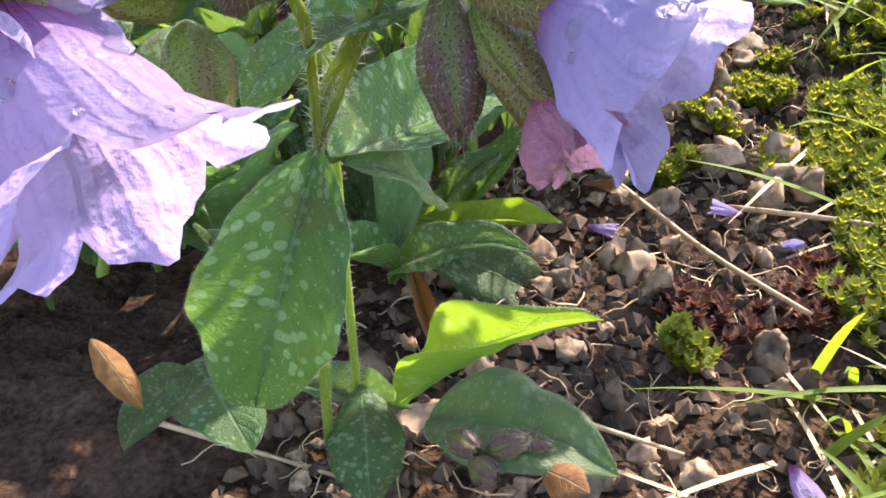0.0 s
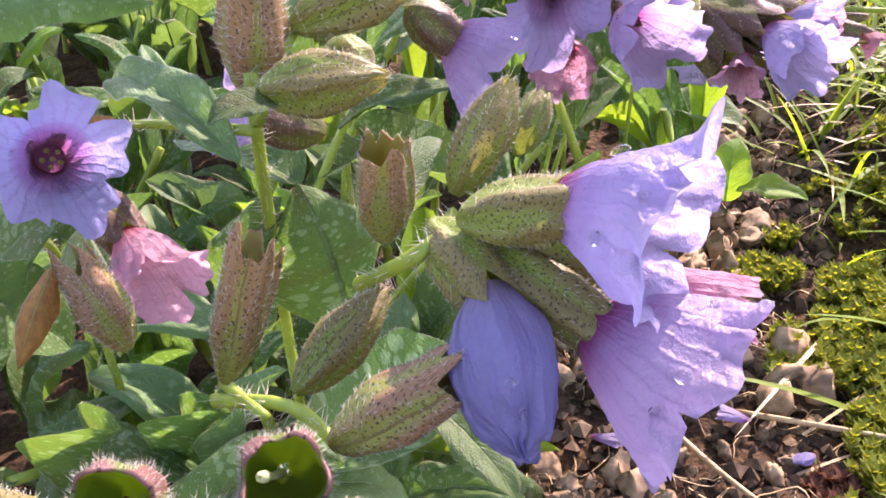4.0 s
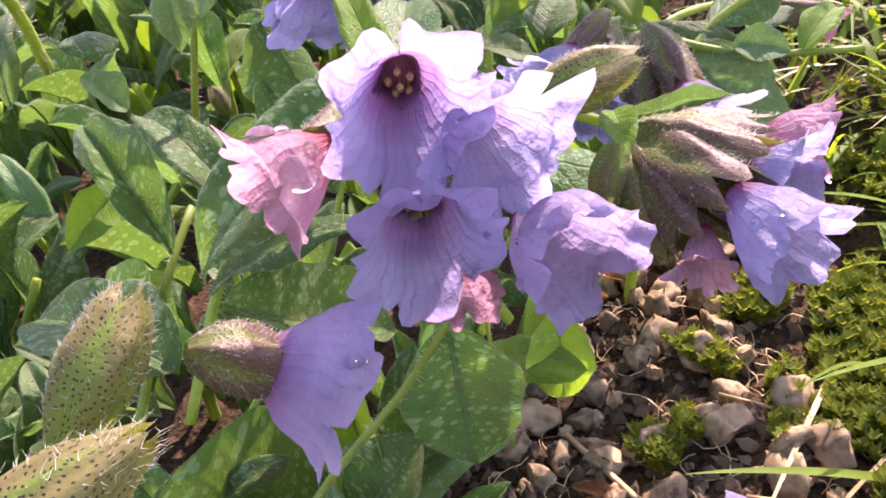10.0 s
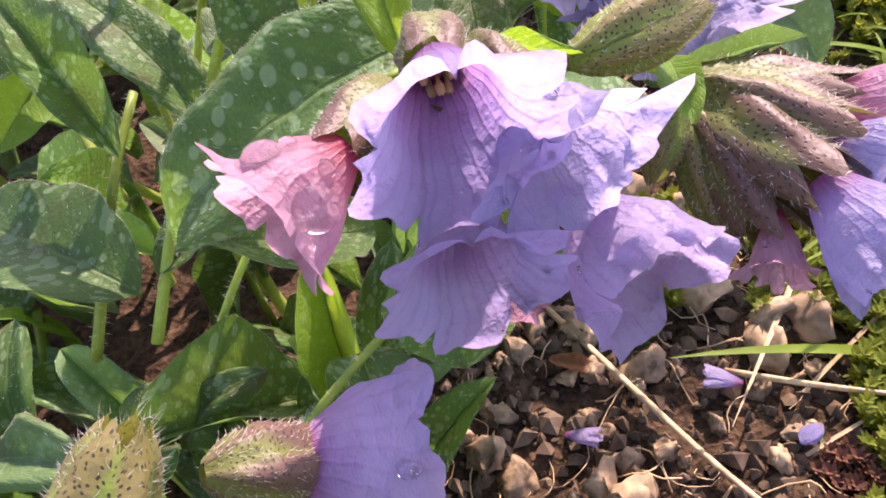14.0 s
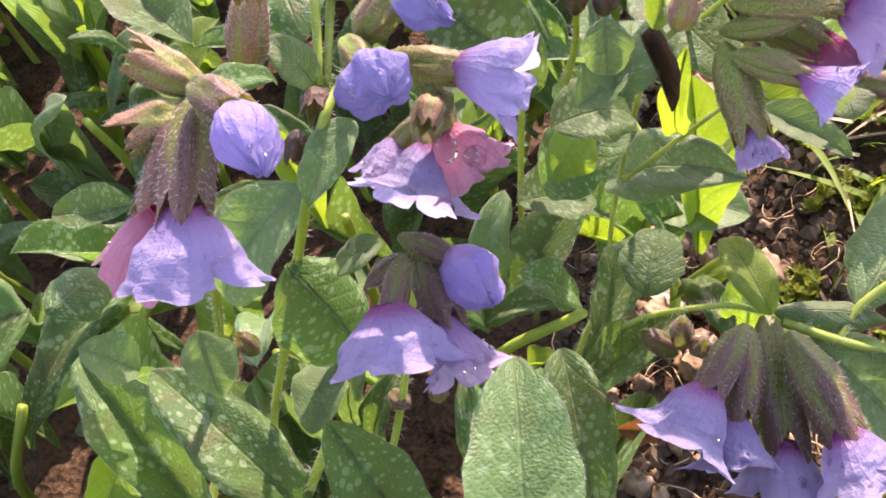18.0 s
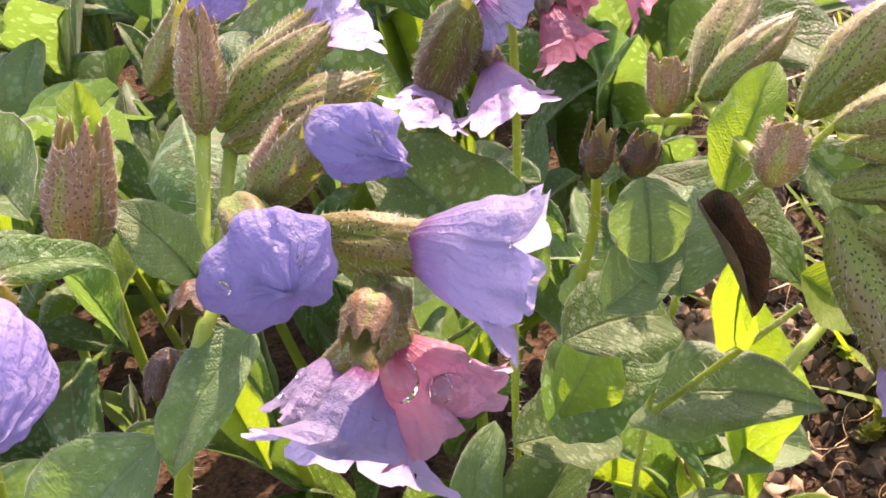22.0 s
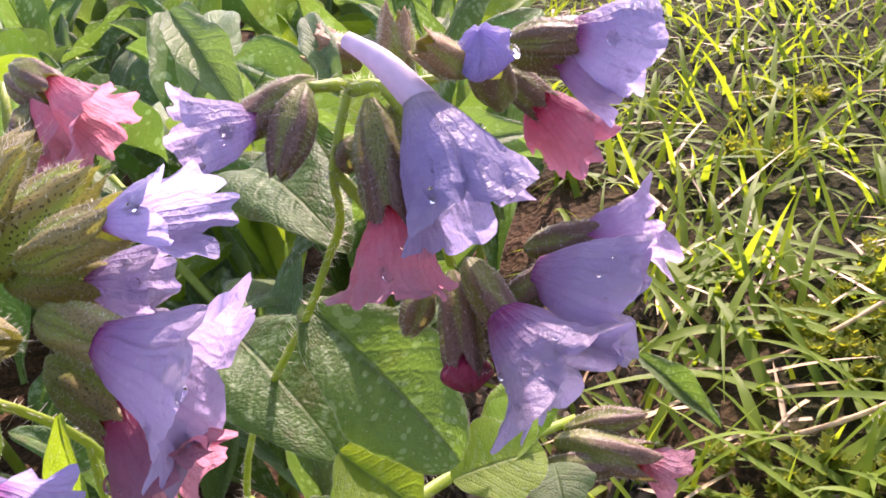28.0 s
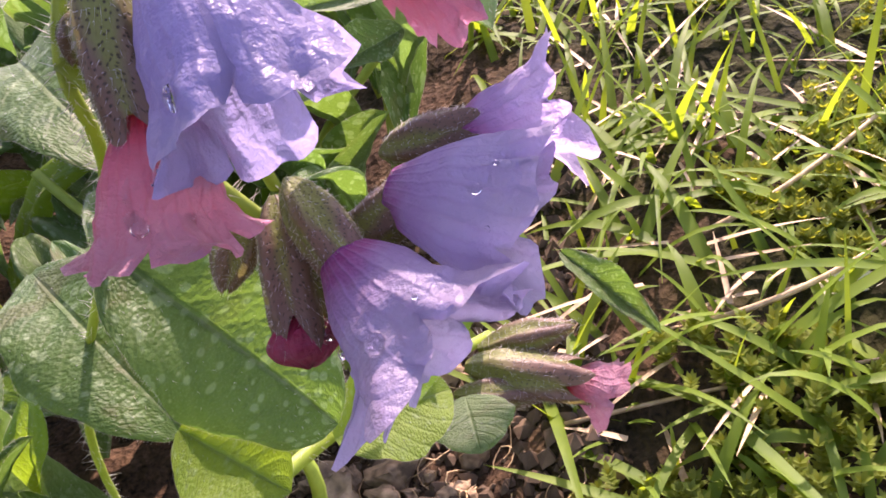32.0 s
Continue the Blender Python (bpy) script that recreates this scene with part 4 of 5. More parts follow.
stem(plant, [(-15.2, 134.4, 97.1), (-11.5, 122.6, 108.2), (-15.7, 116.6, 114.2)], 1.1)

plant = lungwort('C', (-10.2, 134.5, 0.0))
flower(plant, 'V', 13.8, (17.7, 119.6, 96.1), (17.2, 112.8, 97.4), (17.1, 104.9, 97.2))
flower(plant, 'V', 13.6, (18.0, 117.4, 89.6), (16.6, 110.7, 88.2), (16.3, 103.8, 87.2))
flower(plant, 'v', 10.0, (22.6, 117.8, 86.4), (25.0, 111.2, 84.6), (27.8, 105.2, 83.8))
flower(plant, 'b', 10.6, (20.0, 119.9, 94.0), (21.8, 113.1, 94.1), (24.0, 106.8, 92.7))
flower(plant, 'p', 9.8, (14.3, 118.8, 93.2), (10.4, 112.0, 93.6), (5.4, 108.8, 92.7))
flower(plant, 'p', 8.0, (17.5, 117.4, 83.1), (18.1, 113.6, 80.7), (17.9, 109.7, 79.0))
flower(plant, 'p', 6.9, (35.6, 123.8, 83.6), (46.4, 118.9, 82.7), (51.2, 116.9, 82.5))
flower(plant, 'b', 8.0, (36.1, 123.9, 82.9), (41.6, 110.8, 82.4), (43.8, 104.9, 80.8))
flower(plant, 'b', 6.9, (35.9, 123.1, 84.3), (44.5, 114.3, 83.1), (47.1, 110.9, 83.2))
flower(plant, 'p', 5.0, (35.7, 122.9, 83.4), (38.6, 111.5, 79.3), (37.2, 107.6, 77.8))
calyx(plant, 'bud', (35.3, 121.9, 84.0), (36.0, 112.7, 76.4), 4.1)
calyx(plant, 'bud', (34.6, 121.0, 84.6), (31.4, 117.5, 79.7), 3.5)
calyx(plant, 'bud', (26.6, 121.0, 89.8), (37.4, 123.2, 90.8), 4.9)
stem(plant, [(-10.2, 134.5, -4.0), (-10.2, 130.5, 30.3), (9.4, 135.8, 49.7), (18.0, 135.5, 60.4)], 1.3)
stem(plant, [(22.7, 131.6, 59.4), (18.2, 130.6, 73.1), (19.1, 130.5, 85.1), (20.7, 128.0, 88.2), (29.0, 124.6, 87.2), (35.8, 125.7, 83.5)], 1.3)
stem(plant, [(21.5, 128.0, 88.2), (26.5, 121.0, 89.8)], 0.7)
stem(plant, [(18.4, 129.6, 82.4), (17.8, 124.8, 91.0), (17.7, 119.8, 95.8)], 1.2)
stem(plant, [(17.8, 124.6, 90.6), (16.6, 121.4, 92.6), (14.5, 119.0, 93.2)], 0.9)
stem(plant, [(17.8, 124.6, 90.6), (19.0, 121.9, 93.0), (19.9, 120.1, 93.9)], 0.9)
stem(plant, [(18.2, 126.4, 87.4), (18.4, 121.6, 89.4), (18.1, 117.9, 89.6)], 0.9)
stem(plant, [(18.2, 126.4, 87.4), (20.4, 121.6, 87.4), (22.4, 118.2, 86.5)], 0.9)
leaf(plant, 'y', (34.8, 123.8, 86.1), (34.4, 117.3, 85.4), 3.1, (-0.14, -0.26, 1.15))
leaf(plant, 'g', (35.7, 124.2, 84.9), (45.2, 124.0, 85.2), 1.6, (-0.17, -0.27, 1.13))
leaf(plant, 'y', (18.7, 123.6, 90.1), (27.5, 120.6, 90.6), 1.7, (-0.05, -0.30, 1.15))
leaf(plant, 'd', (18.3, 129.0, 89.0), (-6.2, 126.5, 76.7), 14.8, (0.15, -0.44, 1.15))
leaf(plant, 'y', (15.7, 122.1, 92.5), (13.4, 130.1, 100.2), 4.0, (0.02, -0.34, 1.11))
leaf(plant, 'd', (23.2, 132.6, 79.3), (37.6, 129.3, 74.8), 10.7, (-0.09, -0.29, 1.15))
leaf(plant, 'g', (14.5, 136.5, 82.1), (18.8, 154.9, 89.9), 10.1, (0.0, -0.75, 0.7))
leaf(plant, 'd', (25.8, 169.4, 69.6), (24.5, 152.9, 56.9), 8.5, (-0.03, -0.30, 1.15))
leaf(plant, 'd', (14.9, 151.9, 45.1), (15.1, 143.3, 26.7), 17.3, (0.01, -0.38, 1.08))
leaf(plant, 'd', (-2.7, 135.4, 26.3), (8.0, 139.3, 36.1), 14.0, (0.05, -0.35, 1.10))
leaf(plant, 'y', (31.2, 156.6, 40.0), (29.9, 151.6, 27.8), 10.5, (-0.05, -0.38, 1.07))
leaf(plant, 'd', (-10.6, 142.3, 62.1), (7.0, 155.7, 44.1), 13.9, (0.07, -0.41, 1.03))

plant = lungwort('E', (-19.4, 154.8, 0.0))
flower(plant, 'b', 13.3, (11.2, 169.4, 92.8), (8.5, 163.1, 91.8), (8.0, 159.1, 89.0))
flower(plant, 'v', 9.0, (12.6, 173.1, 89.4), (13.5, 163.4, 87.0), (14.0, 158.5, 84.5))
flower(plant, 'w', 7.7, (13.4, 171.2, 91.1), (15.8, 169.7, 90.0), (18.4, 165.0, 87.7))
calyx(plant, 'dark', (10.9, 171.5, 90.7), (6.0, 171.0, 87.8), 2.2)
stem(plant, [(-19.4, 154.8, -4.0), (-19.4, 150.8, 29.8), (0.7, 169.9, 54.0), (12.7, 174.1, 88.9)], 1.3)
leaf(plant, 'd', (-0.8, 158.3, 83.6), (5.8, 146.8, 72.3), 8.4, (0.1, -0.4, 1.1))
leaf(plant, 'd', (-21.3, 162.4, 60.0), (-34.8, 185.2, 72.4), 9.6, (0.17, -0.32, 1.1))
leaf(plant, 'd', (-8.5, 159.3, 64.1), (-23.6, 178.1, 74.6), 9.5, (0.15, -0.32, 1.11))
leaf(plant, 'y', (-29.5, 176.8, 66.0), (-36.5, 166.4, 61.7), 7.1, (0.5, -0.5, 0.7))
leaf(plant, 'g', (-7.0, 170.0, 64.8), (-2.9, 179.1, 66.8), 7.5, (0.10, -0.33, 1.11))
leaf(plant, 'd', (-15.2, 152.8, 57.8), (7.8, 151.0, 64.1), 9.6, (0.09, -0.27, 1.16))
leaf(plant, 'd', (-22.2, 148.7, 49.2), (-46.1, 167.0, 50.5), 16.9, (0.20, -0.24, 1.14))
leaf(plant, 'd', (-20.0, 151.5, 48.9), (-8.5, 162.0, 49.5), 9.0, (0.13, -0.25, 1.16))
stem(plant, [(-23.1, 147.5, 40.7), (-14.8, 156.2, 56.7), (-9.5, 161.1, 63.0), (-1.2, 161.3, 78.0)], 1.6)
stem(plant, [(-35.4, 153.6, 32.7), (-25.9, 165.4, 51.9), (-20.7, 176.3, 59.3)], 1.6)
leaf(plant, 'g', (-9.0, 162.6, 97.1), (-9.9, 161.0, 88.3), 5.6, (0.15, -0.36, 1.07))
calyx(plant, 'dark', (-11.1, 179.2, 71.8), (-12.2, 178.9, 76.7), 2.6)
calyx(plant, 'dark', (3.5, 174.1, 63.1), (5.6, 171.2, 63.4), 2.6)
calyx(plant, 'dark', (8.7, 174.4, 58.3), (10.2, 174.8, 61.1), 2.6)

plant = lungwort('F', (21.3, 173.9, 0.0))
flower(plant, 'b', 11.6, (42.7, 156.9, 83.3), (36.6, 151.9, 80.7), (32.4, 148.7, 78.1))
flower(plant, 'b', 8.4, (43.7, 158.4, 80.7), (39.1, 150.7, 76.0), (37.8, 146.4, 73.9))
flower(plant, 'b', 9.4, (46.9, 160.7, 78.2), (44.1, 148.7, 71.5), (42.3, 145.0, 68.6))
flower(plant, 'b', 11.4, (47.1, 156.5, 80.7), (48.7, 146.5, 75.6), (49.4, 142.6, 72.5))
stem(plant, [(21.3, 173.9, -4.0), (21.3, 169.9, 42.6), (28.0, 169.9, 60.3), (34.4, 172.0, 67.1), (42.0, 163.6, 78.4), (47.0, 161.0, 78.4)], 0.8)
leaf(plant, 'g', (50.4, 157.6, 76.5), (60.5, 146.7, 63.2), 10.7, (-0.17, -0.27, 1.13))
leaf(plant, 'g', (47.4, 160.4, 79.3), (59.4, 157.8, 76.1), 4.2, (-0.17, -0.31, 1.11))
leaf(plant, 'y', (46.7, 159.6, 79.9), (46.1, 170.5, 80.7), 5.0, (-0.14, -0.34, 1.10))
leaf(plant, 'd', (26.9, 168.8, 59.5), (41.7, 171.5, 66.7), 7.3, (-0.07, -0.32, 1.13))
leaf(plant, 'g', (56.2, 158.9, 78.2), (72.5, 172.9, 80.3), 8.8, (-0.3, -0.5, 0.9))
calyx(plant, 'dry', (64.0, 160.6, 80.9), (71.4, 162.8, 82.6), 4.6)
stem(plant, [(48.0, 159.3, 78.4), (55.1, 155.3, 76.1), (62.8, 152.8, 74.8), (71.2, 149.4, 74.8)], 1.1)
stem(plant, [(52.6, 156.3, 76.2), (56.6, 159.0, 78.3), (64.0, 160.6, 80.9)], 1.2)
leaf(plant, 'g', (57.4, 155.0, 76.5), (63.0, 151.9, 75.4), 4.9, (-0.2, -0.6, 0.8))
leaf(plant, 'y', (64.7, 151.6, 75.2), (72.2, 158.4, 76.7), 4.4, (-0.3, -0.5, 0.9))

plant = lungwort('G', (-17.6, 179.6, 0.0))
flower(plant, 'p', 6.4, (-2.2, 172.0, 115.9), (-7.2, 164.5, 110.7), (-11.6, 164.9, 104.9))
flower(plant, 'b', 11.2, (-1.6, 171.1, 116.4), (-4.4, 162.3, 111.4), (-5.6, 159.2, 107.0))
calyx(plant, 'dry', (-1.1, 173.0, 115.6), (-5.9, 174.5, 120.0), 3.5)
calyx(plant, 'dry', (0.8, 181.8, 110.0), (3.9, 184.3, 117.3), 4.1)
calyx(plant, 'dry', (-2.5, 171.5, 115.3), (-8.3, 169.2, 115.7), 3.7)
flower(plant, 'w', 5.6, (0.4, 167.9, 118.2), (2.4, 164.9, 118.0), (3.5, 159.6, 116.9))
leaf(plant, 'd', (-1.6, 172.8, 115.3), (4.2, 177.3, 111.6), 2.9, (0.10, -0.40, 1.03))
leaf(plant, 'g', (2.7, 175.6, 100.0), (-9.2, 173.9, 89.2), 10.8, (0.11, -0.34, 1.10))
stem(plant, [(-17.6, 179.6, -4.0), (-17.6, 175.6, 58.4), (-10.6, 176.4, 88.4), (-1.8, 171.9, 115.8)], 1.3)
stem(plant, [(-1.8, 171.9, 115.8), (0.4, 177.0, 112.6)], 0.9)
leaf(plant, 'd', (-28.1, 189.0, 93.9), (-18.7, 188.2, 93.4), 5.8, (0.19, -0.35, 1.05))
leaf(plant, 'd', (-31.9, 181.5, 86.0), (-25.6, 188.0, 84.3), 8.6, (0.21, -0.32, 1.08))
leaf(plant, 'g', (-24.8, 177.5, 76.2), (-29.1, 178.0, 82.4), 6.5, (0.20, -0.29, 1.11))

plant = lungwort('H', (-21.0, 193.1, 0.0))
stem(plant, [(-21.0, 193.1, -4.0), (-21.0, 189.1, 33.1), (-3.9, 183.3, 78.2)], 1.5)
flower(plant, 'w', 7.2, (12.5, 175.3, 112.4), (12.9, 173.7, 112.3), (13.8, 169.7, 112.4))
flower(plant, 'b', 10.0, (14.3, 179.3, 109.7), (21.5, 175.5, 108.8), (26.5, 172.9, 107.2))
flower(plant, 'p', 9.7, (17.9, 176.3, 106.2), (18.3, 175.2, 102.1), (20.5, 172.5, 97.9))
flower(plant, 'v', 7.4, (15.7, 186.9, 94.1), (13.0, 187.7, 92.0), (9.5, 184.4, 89.9))
flower(plant, 'b', 11.0, (16.9, 179.4, 100.7), (16.5, 176.6, 99.2), (13.6, 172.5, 96.4))
flower(plant, 'w', 4.5, (12.5, 180.1, 111.6), (17.6, 178.8, 116.1), (20.5, 175.1, 115.2))
calyx(plant, 'dry', (12.5, 179.3, 112.1), (16.0, 181.1, 115.6), 3.0)
calyx(plant, 'dry', (9.2, 190.1, 112.5), (11.1, 192.5, 119.6), 3.2)
calyx(plant, 'bud', (10.1, 191.3, 110.8), (21.9, 191.3, 113.0), 3.2)
calyx(plant, 'bud', (10.0, 191.7, 112.1), (19.6, 194.8, 116.4), 3.1)
flower(plant, 'w', 2.7, (5.5, 197.6, 113.6), (11.0, 195.9, 119.1), (14.1, 194.8, 119.8))
flower(plant, 'b', 7.2, (10.1, 197.2, 111.5), (18.6, 197.7, 115.3), (22.3, 198.1, 116.4))
calyx(plant, 'dry', (18.0, 174.7, 107.4), (16.4, 171.3, 106.6), 3.0)
calyx(plant, 'bud', (18.4, 176.5, 106.4), (19.1, 174.0, 105.2), 2.4)
calyx(plant, 'husk', (7.1, 182.9, 105.6), (6.1, 179.6, 105.0), 3.1)
calyx(plant, 'husk', (3.8, 182.2, 101.9), (2.3, 179.9, 99.5), 2.5)
stem(plant, [(9.2, 190.3, 112.6), (7.3, 183.2, 105.9)], 1.1)
stem(plant, [(10.6, 191.2, 110.7), (8.0, 183.0, 105.8)], 1.0)
stem(plant, [(-4.2, 183.4, 78.2), (5.9, 178.4, 103.0), (9.2, 182.8, 105.6), (12.9, 179.9, 111.3)], 1.3)
stem(plant, [(9.2, 182.8, 105.6), (14.3, 180.0, 109.0), (17.9, 176.3, 106.2)], 1.0)
leaf(plant, 'g', (9.8, 179.0, 103.7), (3.1, 174.3, 98.6), 5.4, (0.05, -0.37, 1.08))
leaf(plant, 'd', (-3.2, 180.7, 84.2), (1.4, 178.8, 64.8), 13.8, (0.08, -0.30, 1.14))
leaf(plant, 'g', (8.6, 177.7, 87.1), (2.5, 177.6, 84.0), 4.4, (0.05, -0.33, 1.12))
leaf(plant, 'g', (6.8, 183.3, 106.0), (3.3, 185.4, 111.4), 4.7, (0.06, -0.41, 1.03))
leaf(plant, 'd', (-6.0, 195.5, 107.0), (-16.4, 215.8, 107.8), 8.6, (0.13, -0.43, 0.97))
leaf(plant, 'd', (1.4, 229.1, 99.0), (4.1, 211.5, 95.1), 11.9, (0.05, -0.44, 0.99))
leaf(plant, 'd', (-34.3, 258.3, 88.4), (-39.7, 268.1, 93.4), 12.4, (0.16, -0.44, 0.94))
leaf(plant, 'y', (-10.3, 232.5, 90.9), (-10.8, 237.2, 95.8), 5.0, (0.10, -0.44, 0.97))
leaf(plant, 'y', (-15.0, 245.9, 90.4), (-14.8, 252.7, 97.5), 5.5, (0.10, -0.45, 0.95))

plant = lungwort('I', (44.0, 215.7, 0.0))
calyx(plant, 'bud', (43.8, 189.8, 106.1), (51.7, 195.9, 111.2), 2.8)
calyx(plant, 'bud', (43.3, 187.1, 107.4), (51.8, 189.6, 110.6), 2.9)
calyx(plant, 'dry', (40.9, 187.8, 106.3), (41.7, 188.9, 110.1), 2.8)
calyx(plant, 'husk', (35.7, 189.4, 101.8), (37.2, 190.4, 105.5), 2.5)
calyx(plant, 'husk', (38.2, 188.0, 101.9), (39.8, 188.4, 104.7), 2.6)
calyx(plant, 'bud', (47.2, 180.9, 107.8), (55.2, 182.7, 113.7), 2.8)
calyx(plant, 'bud', (48.2, 182.5, 106.7), (57.9, 184.4, 111.1), 2.6)
calyx(plant, 'bud', (46.3, 175.7, 109.6), (53.6, 173.9, 111.5), 2.6)
calyx(plant, 'dry', (41.5, 174.2, 107.7), (43.1, 175.0, 111.0), 3.0)
calyx(plant, 'bud', (46.6, 175.9, 104.9), (53.4, 171.9, 107.0), 2.8)
flower(plant, 'B', 8.2, (46.4, 172.6, 104.5), (51.6, 168.2, 103.6), (54.9, 164.8, 102.1))
flower(plant, 'q', 6.3, (52.8, 180.9, 101.0), (56.4, 176.4, 99.6), (59.5, 173.6, 96.9))
flower(plant, 'v', 4.8, (46.7, 175.3, 104.0), (46.9, 167.8, 97.7), (47.0, 165.5, 95.9))
calyx(plant, 'bud', (47.6, 176.4, 107.6), (55.6, 171.3, 108.2), 2.6)
flower(plant, 'v', 10.3, (54.2, 178.0, 106.1), (58.7, 173.8, 105.3), (62.8, 172.2, 102.8))
flower(plant, 'q', 5.7, (53.7, 178.6, 102.8), (57.4, 175.0, 100.8), (58.6, 173.3, 97.4))
flower(plant, 'b', 4.6, (53.4, 180.0, 108.3), (59.7, 178.0, 110.1), (63.7, 175.1, 110.9))
flower(plant, 'v', 5.0, (52.9, 182.3, 106.2), (57.1, 180.7, 105.9), (60.4, 180.1, 105.3))
stem(plant, [(44.0, 215.7, -4.0), (44.0, 211.7, 35.9), (46.5, 199.0, 81.5), (44.6, 179.0, 105.5), (47.6, 181.6, 107.1)], 0.9)
stem(plant, [(34.3, 191.2, 91.4), (36.0, 191.5, 95.9), (36.0, 189.5, 102.1)], 1.0)
stem(plant, [(43.0, 188.2, 105.3), (39.8, 188.8, 105.9)], 1.0)
stem(plant, [(44.2, 188.8, 106.5), (42.6, 177.4, 107.3), (44.5, 176.7, 106.3)], 1.2)
leaf(plant, 'x', (41.6, 184.0, 100.8), (42.5, 177.9, 95.0), 2.4, (-0.16, -0.59, 1.02))
leaf(plant, 'g', (37.3, 183.1, 104.8), (36.9, 181.7, 98.7), 5.5, (-0.06, -0.39, 1.05))
leaf(plant, 'g', (33.5, 182.2, 95.2), (39.5, 182.0, 99.6), 5.7, (-0.05, -0.38, 1.08))
leaf(plant, 'y', (41.3, 179.4, 104.6), (46.4, 182.8, 110.7), 4.2, (-0.12, -0.40, 1.02))
leaf(plant, 'y', (48.4, 188.6, 93.9), (49.8, 193.8, 76.0), 4.4, (-0.12, -0.35, 1.08))
leaf(plant, 'd', (33.9, 205.4, 80.0), (20.8, 221.4, 92.3), 12.873563218390805, (-0.1, -0.5, 0.95))

leaf(plant, 'd', (31.8, 189.1, 87.1), (42.8, 192.4, 82.7), 9.7, (-0.05, -0.36, 1.09))
leaf(plant, 'y', (32.2, 197.2, 70.0), (38.2, 197.3, 78.6), 9.9, (-0.03, -0.35, 1.11))
leaf(plant, 'g', (44.0, 210.0, 54.4), (60.4, 196.7, 61.8), 12.3, (-0.10, -0.32, 1.12))
leaf(plant, 'g', (51.3, 225.5, 33.5), (70.6, 213.6, 33.1), 16.6, (-0.14, -0.31, 1.12))
leaf(plant, 'd', (31.3, 198.5, 68.1), (44.1, 197.0, 75.6), 12.0, (-0.10, -0.34, 1.10))
leaf(plant, 'g', (38.3, 180.0, 96.5), (41.8, 188.4, 99.6), 9.1, (-0.14, -0.37, 1.06))
leaf(plant, 'g', (60.3, 192.9, 77.4), (66.4, 180.6, 77.5), 5.0, (-0.19, -0.30, 1.10))
stem(plant, [(44.8, 203.9, 59.7), (57.0, 195.1, 78.0)], 0.9)
leaf(plant, 'g', (38.4, 199.2, 77.8), (39.4, 196.3, 89.3), 8.2, (-0.11, -0.37, 1.07))
leaf(plant, 'd', (31.4, 174.3, 63.3), (43.7, 185.6, 66.7), 8.0, (-0.10, -0.28, 1.15))
leaf(plant, 'd', (36.1, 168.1, 77.2), (40.5, 175.4, 79.3), 7.5, (-0.13, -0.28, 1.15))
leaf(plant, 'y', (64.4, 196.6, 20.8), (67.5, 202.7, 33.2), 10.2, (-0.16, -0.26, 1.15))
leaf(plant, 'y', (66.0, 194.5, 24.5), (78.6, 187.0, 25.6), 8.7, (-0.18, -0.23, 1.16))
stem(plant, [(22.7, 173.0, 38.5), (30.6, 176.1, 62.3), (38.8, 182.6, 63.5)], 1.0)
calyx(plant, 'dark', (39.2, 166.3, 66.7), (35.4, 167.7, 71.0), 2.8)
calyx(plant, 'dark', (39.9, 166.6, 67.0), (40.4, 167.9, 71.3), 2.8)
calyx(plant, 'dark', (41.7, 166.2, 66.7), (41.8, 164.4, 70.5), 2.8)
leaf(plant, 'd', (27.2, 197.7, 67.3), (38.7, 200.6, 61.9), 10.1, (-0.08, -0.33, 1.12))
leaf(plant, 'd', (23.7, 182.6, 69.4), (31.5, 182.7, 61.0), 7.6, (-0.06, -0.29, 1.15))

plant = lungwort('J', (31.2, 230.5, 0.0))
flower(plant, 'B', 9.4, (34.8, 227.6, 106.9), (35.6, 224.8, 106.3), (37.3, 218.9, 104.6))
flower(plant, 'v', 9.3, (32.8, 215.2, 108.6), (29.2, 223.3, 97.3), (26.6, 220.9, 95.0))
flower(plant, 'v', 10.4, (34.8, 222.3, 100.3), (35.3, 220.0, 98.5), (35.3, 216.6, 95.1))
flower(plant, 'q', 7.4, (42.8, 224.2, 107.3), (42.3, 219.4, 103.4), (42.8, 216.2, 100.1))
flower(plant, 'q', 8.3, (40.9, 228.2, 109.6), (44.6, 224.1, 107.4), (47.7, 220.9, 104.6))
leaf(plant, 'd', (17.3, 255.2, 113.6), (31.6, 238.1, 102.8), 8.2, (-0.1, -0.6, 0.8))
leaf(plant, 'd', (7.0, 250.2, 100.1), (25.7, 228.8, 90.5), 13.6, (0.05, -0.6, 0.8))
leaf(plant, 'd', (34.8, 223.4, 107.6), (29.1, 221.4, 109.4), 2.6, (-0.02, -0.76, 0.76))
stem(plant, [(31.2, 230.5, -4.0), (31.2, 226.5, 36.1), (38.1, 224.0, 93.1), (39.6, 229.2, 109.0)], 1.3)

plant = lungwort('K', (49.3, 228.3, 0.0))
flower(plant, 'q', 8.0, (73.7, 195.6, 108.4), (73.1, 192.0, 100.7), (72.3, 189.8, 95.7))
flower(plant, 'f', 10.3, (73.0, 196.2, 112.6), (76.8, 193.4, 108.1), (78.6, 187.5, 100.8), True)
flower(plant, 'm', 4.0, (77.1, 197.0, 93.1), (76.2, 192.1, 87.3), (76.0, 191.1, 85.4))
flower(plant, 'v', 7.4, (86.3, 198.7, 92.4), (89.3, 197.5, 92.8), (94.4, 197.1, 93.0))
flower(plant, 'v', 9.3, (79.7, 194.7, 89.4), (83.9, 193.6, 92.4), (89.2, 190.1, 90.8))
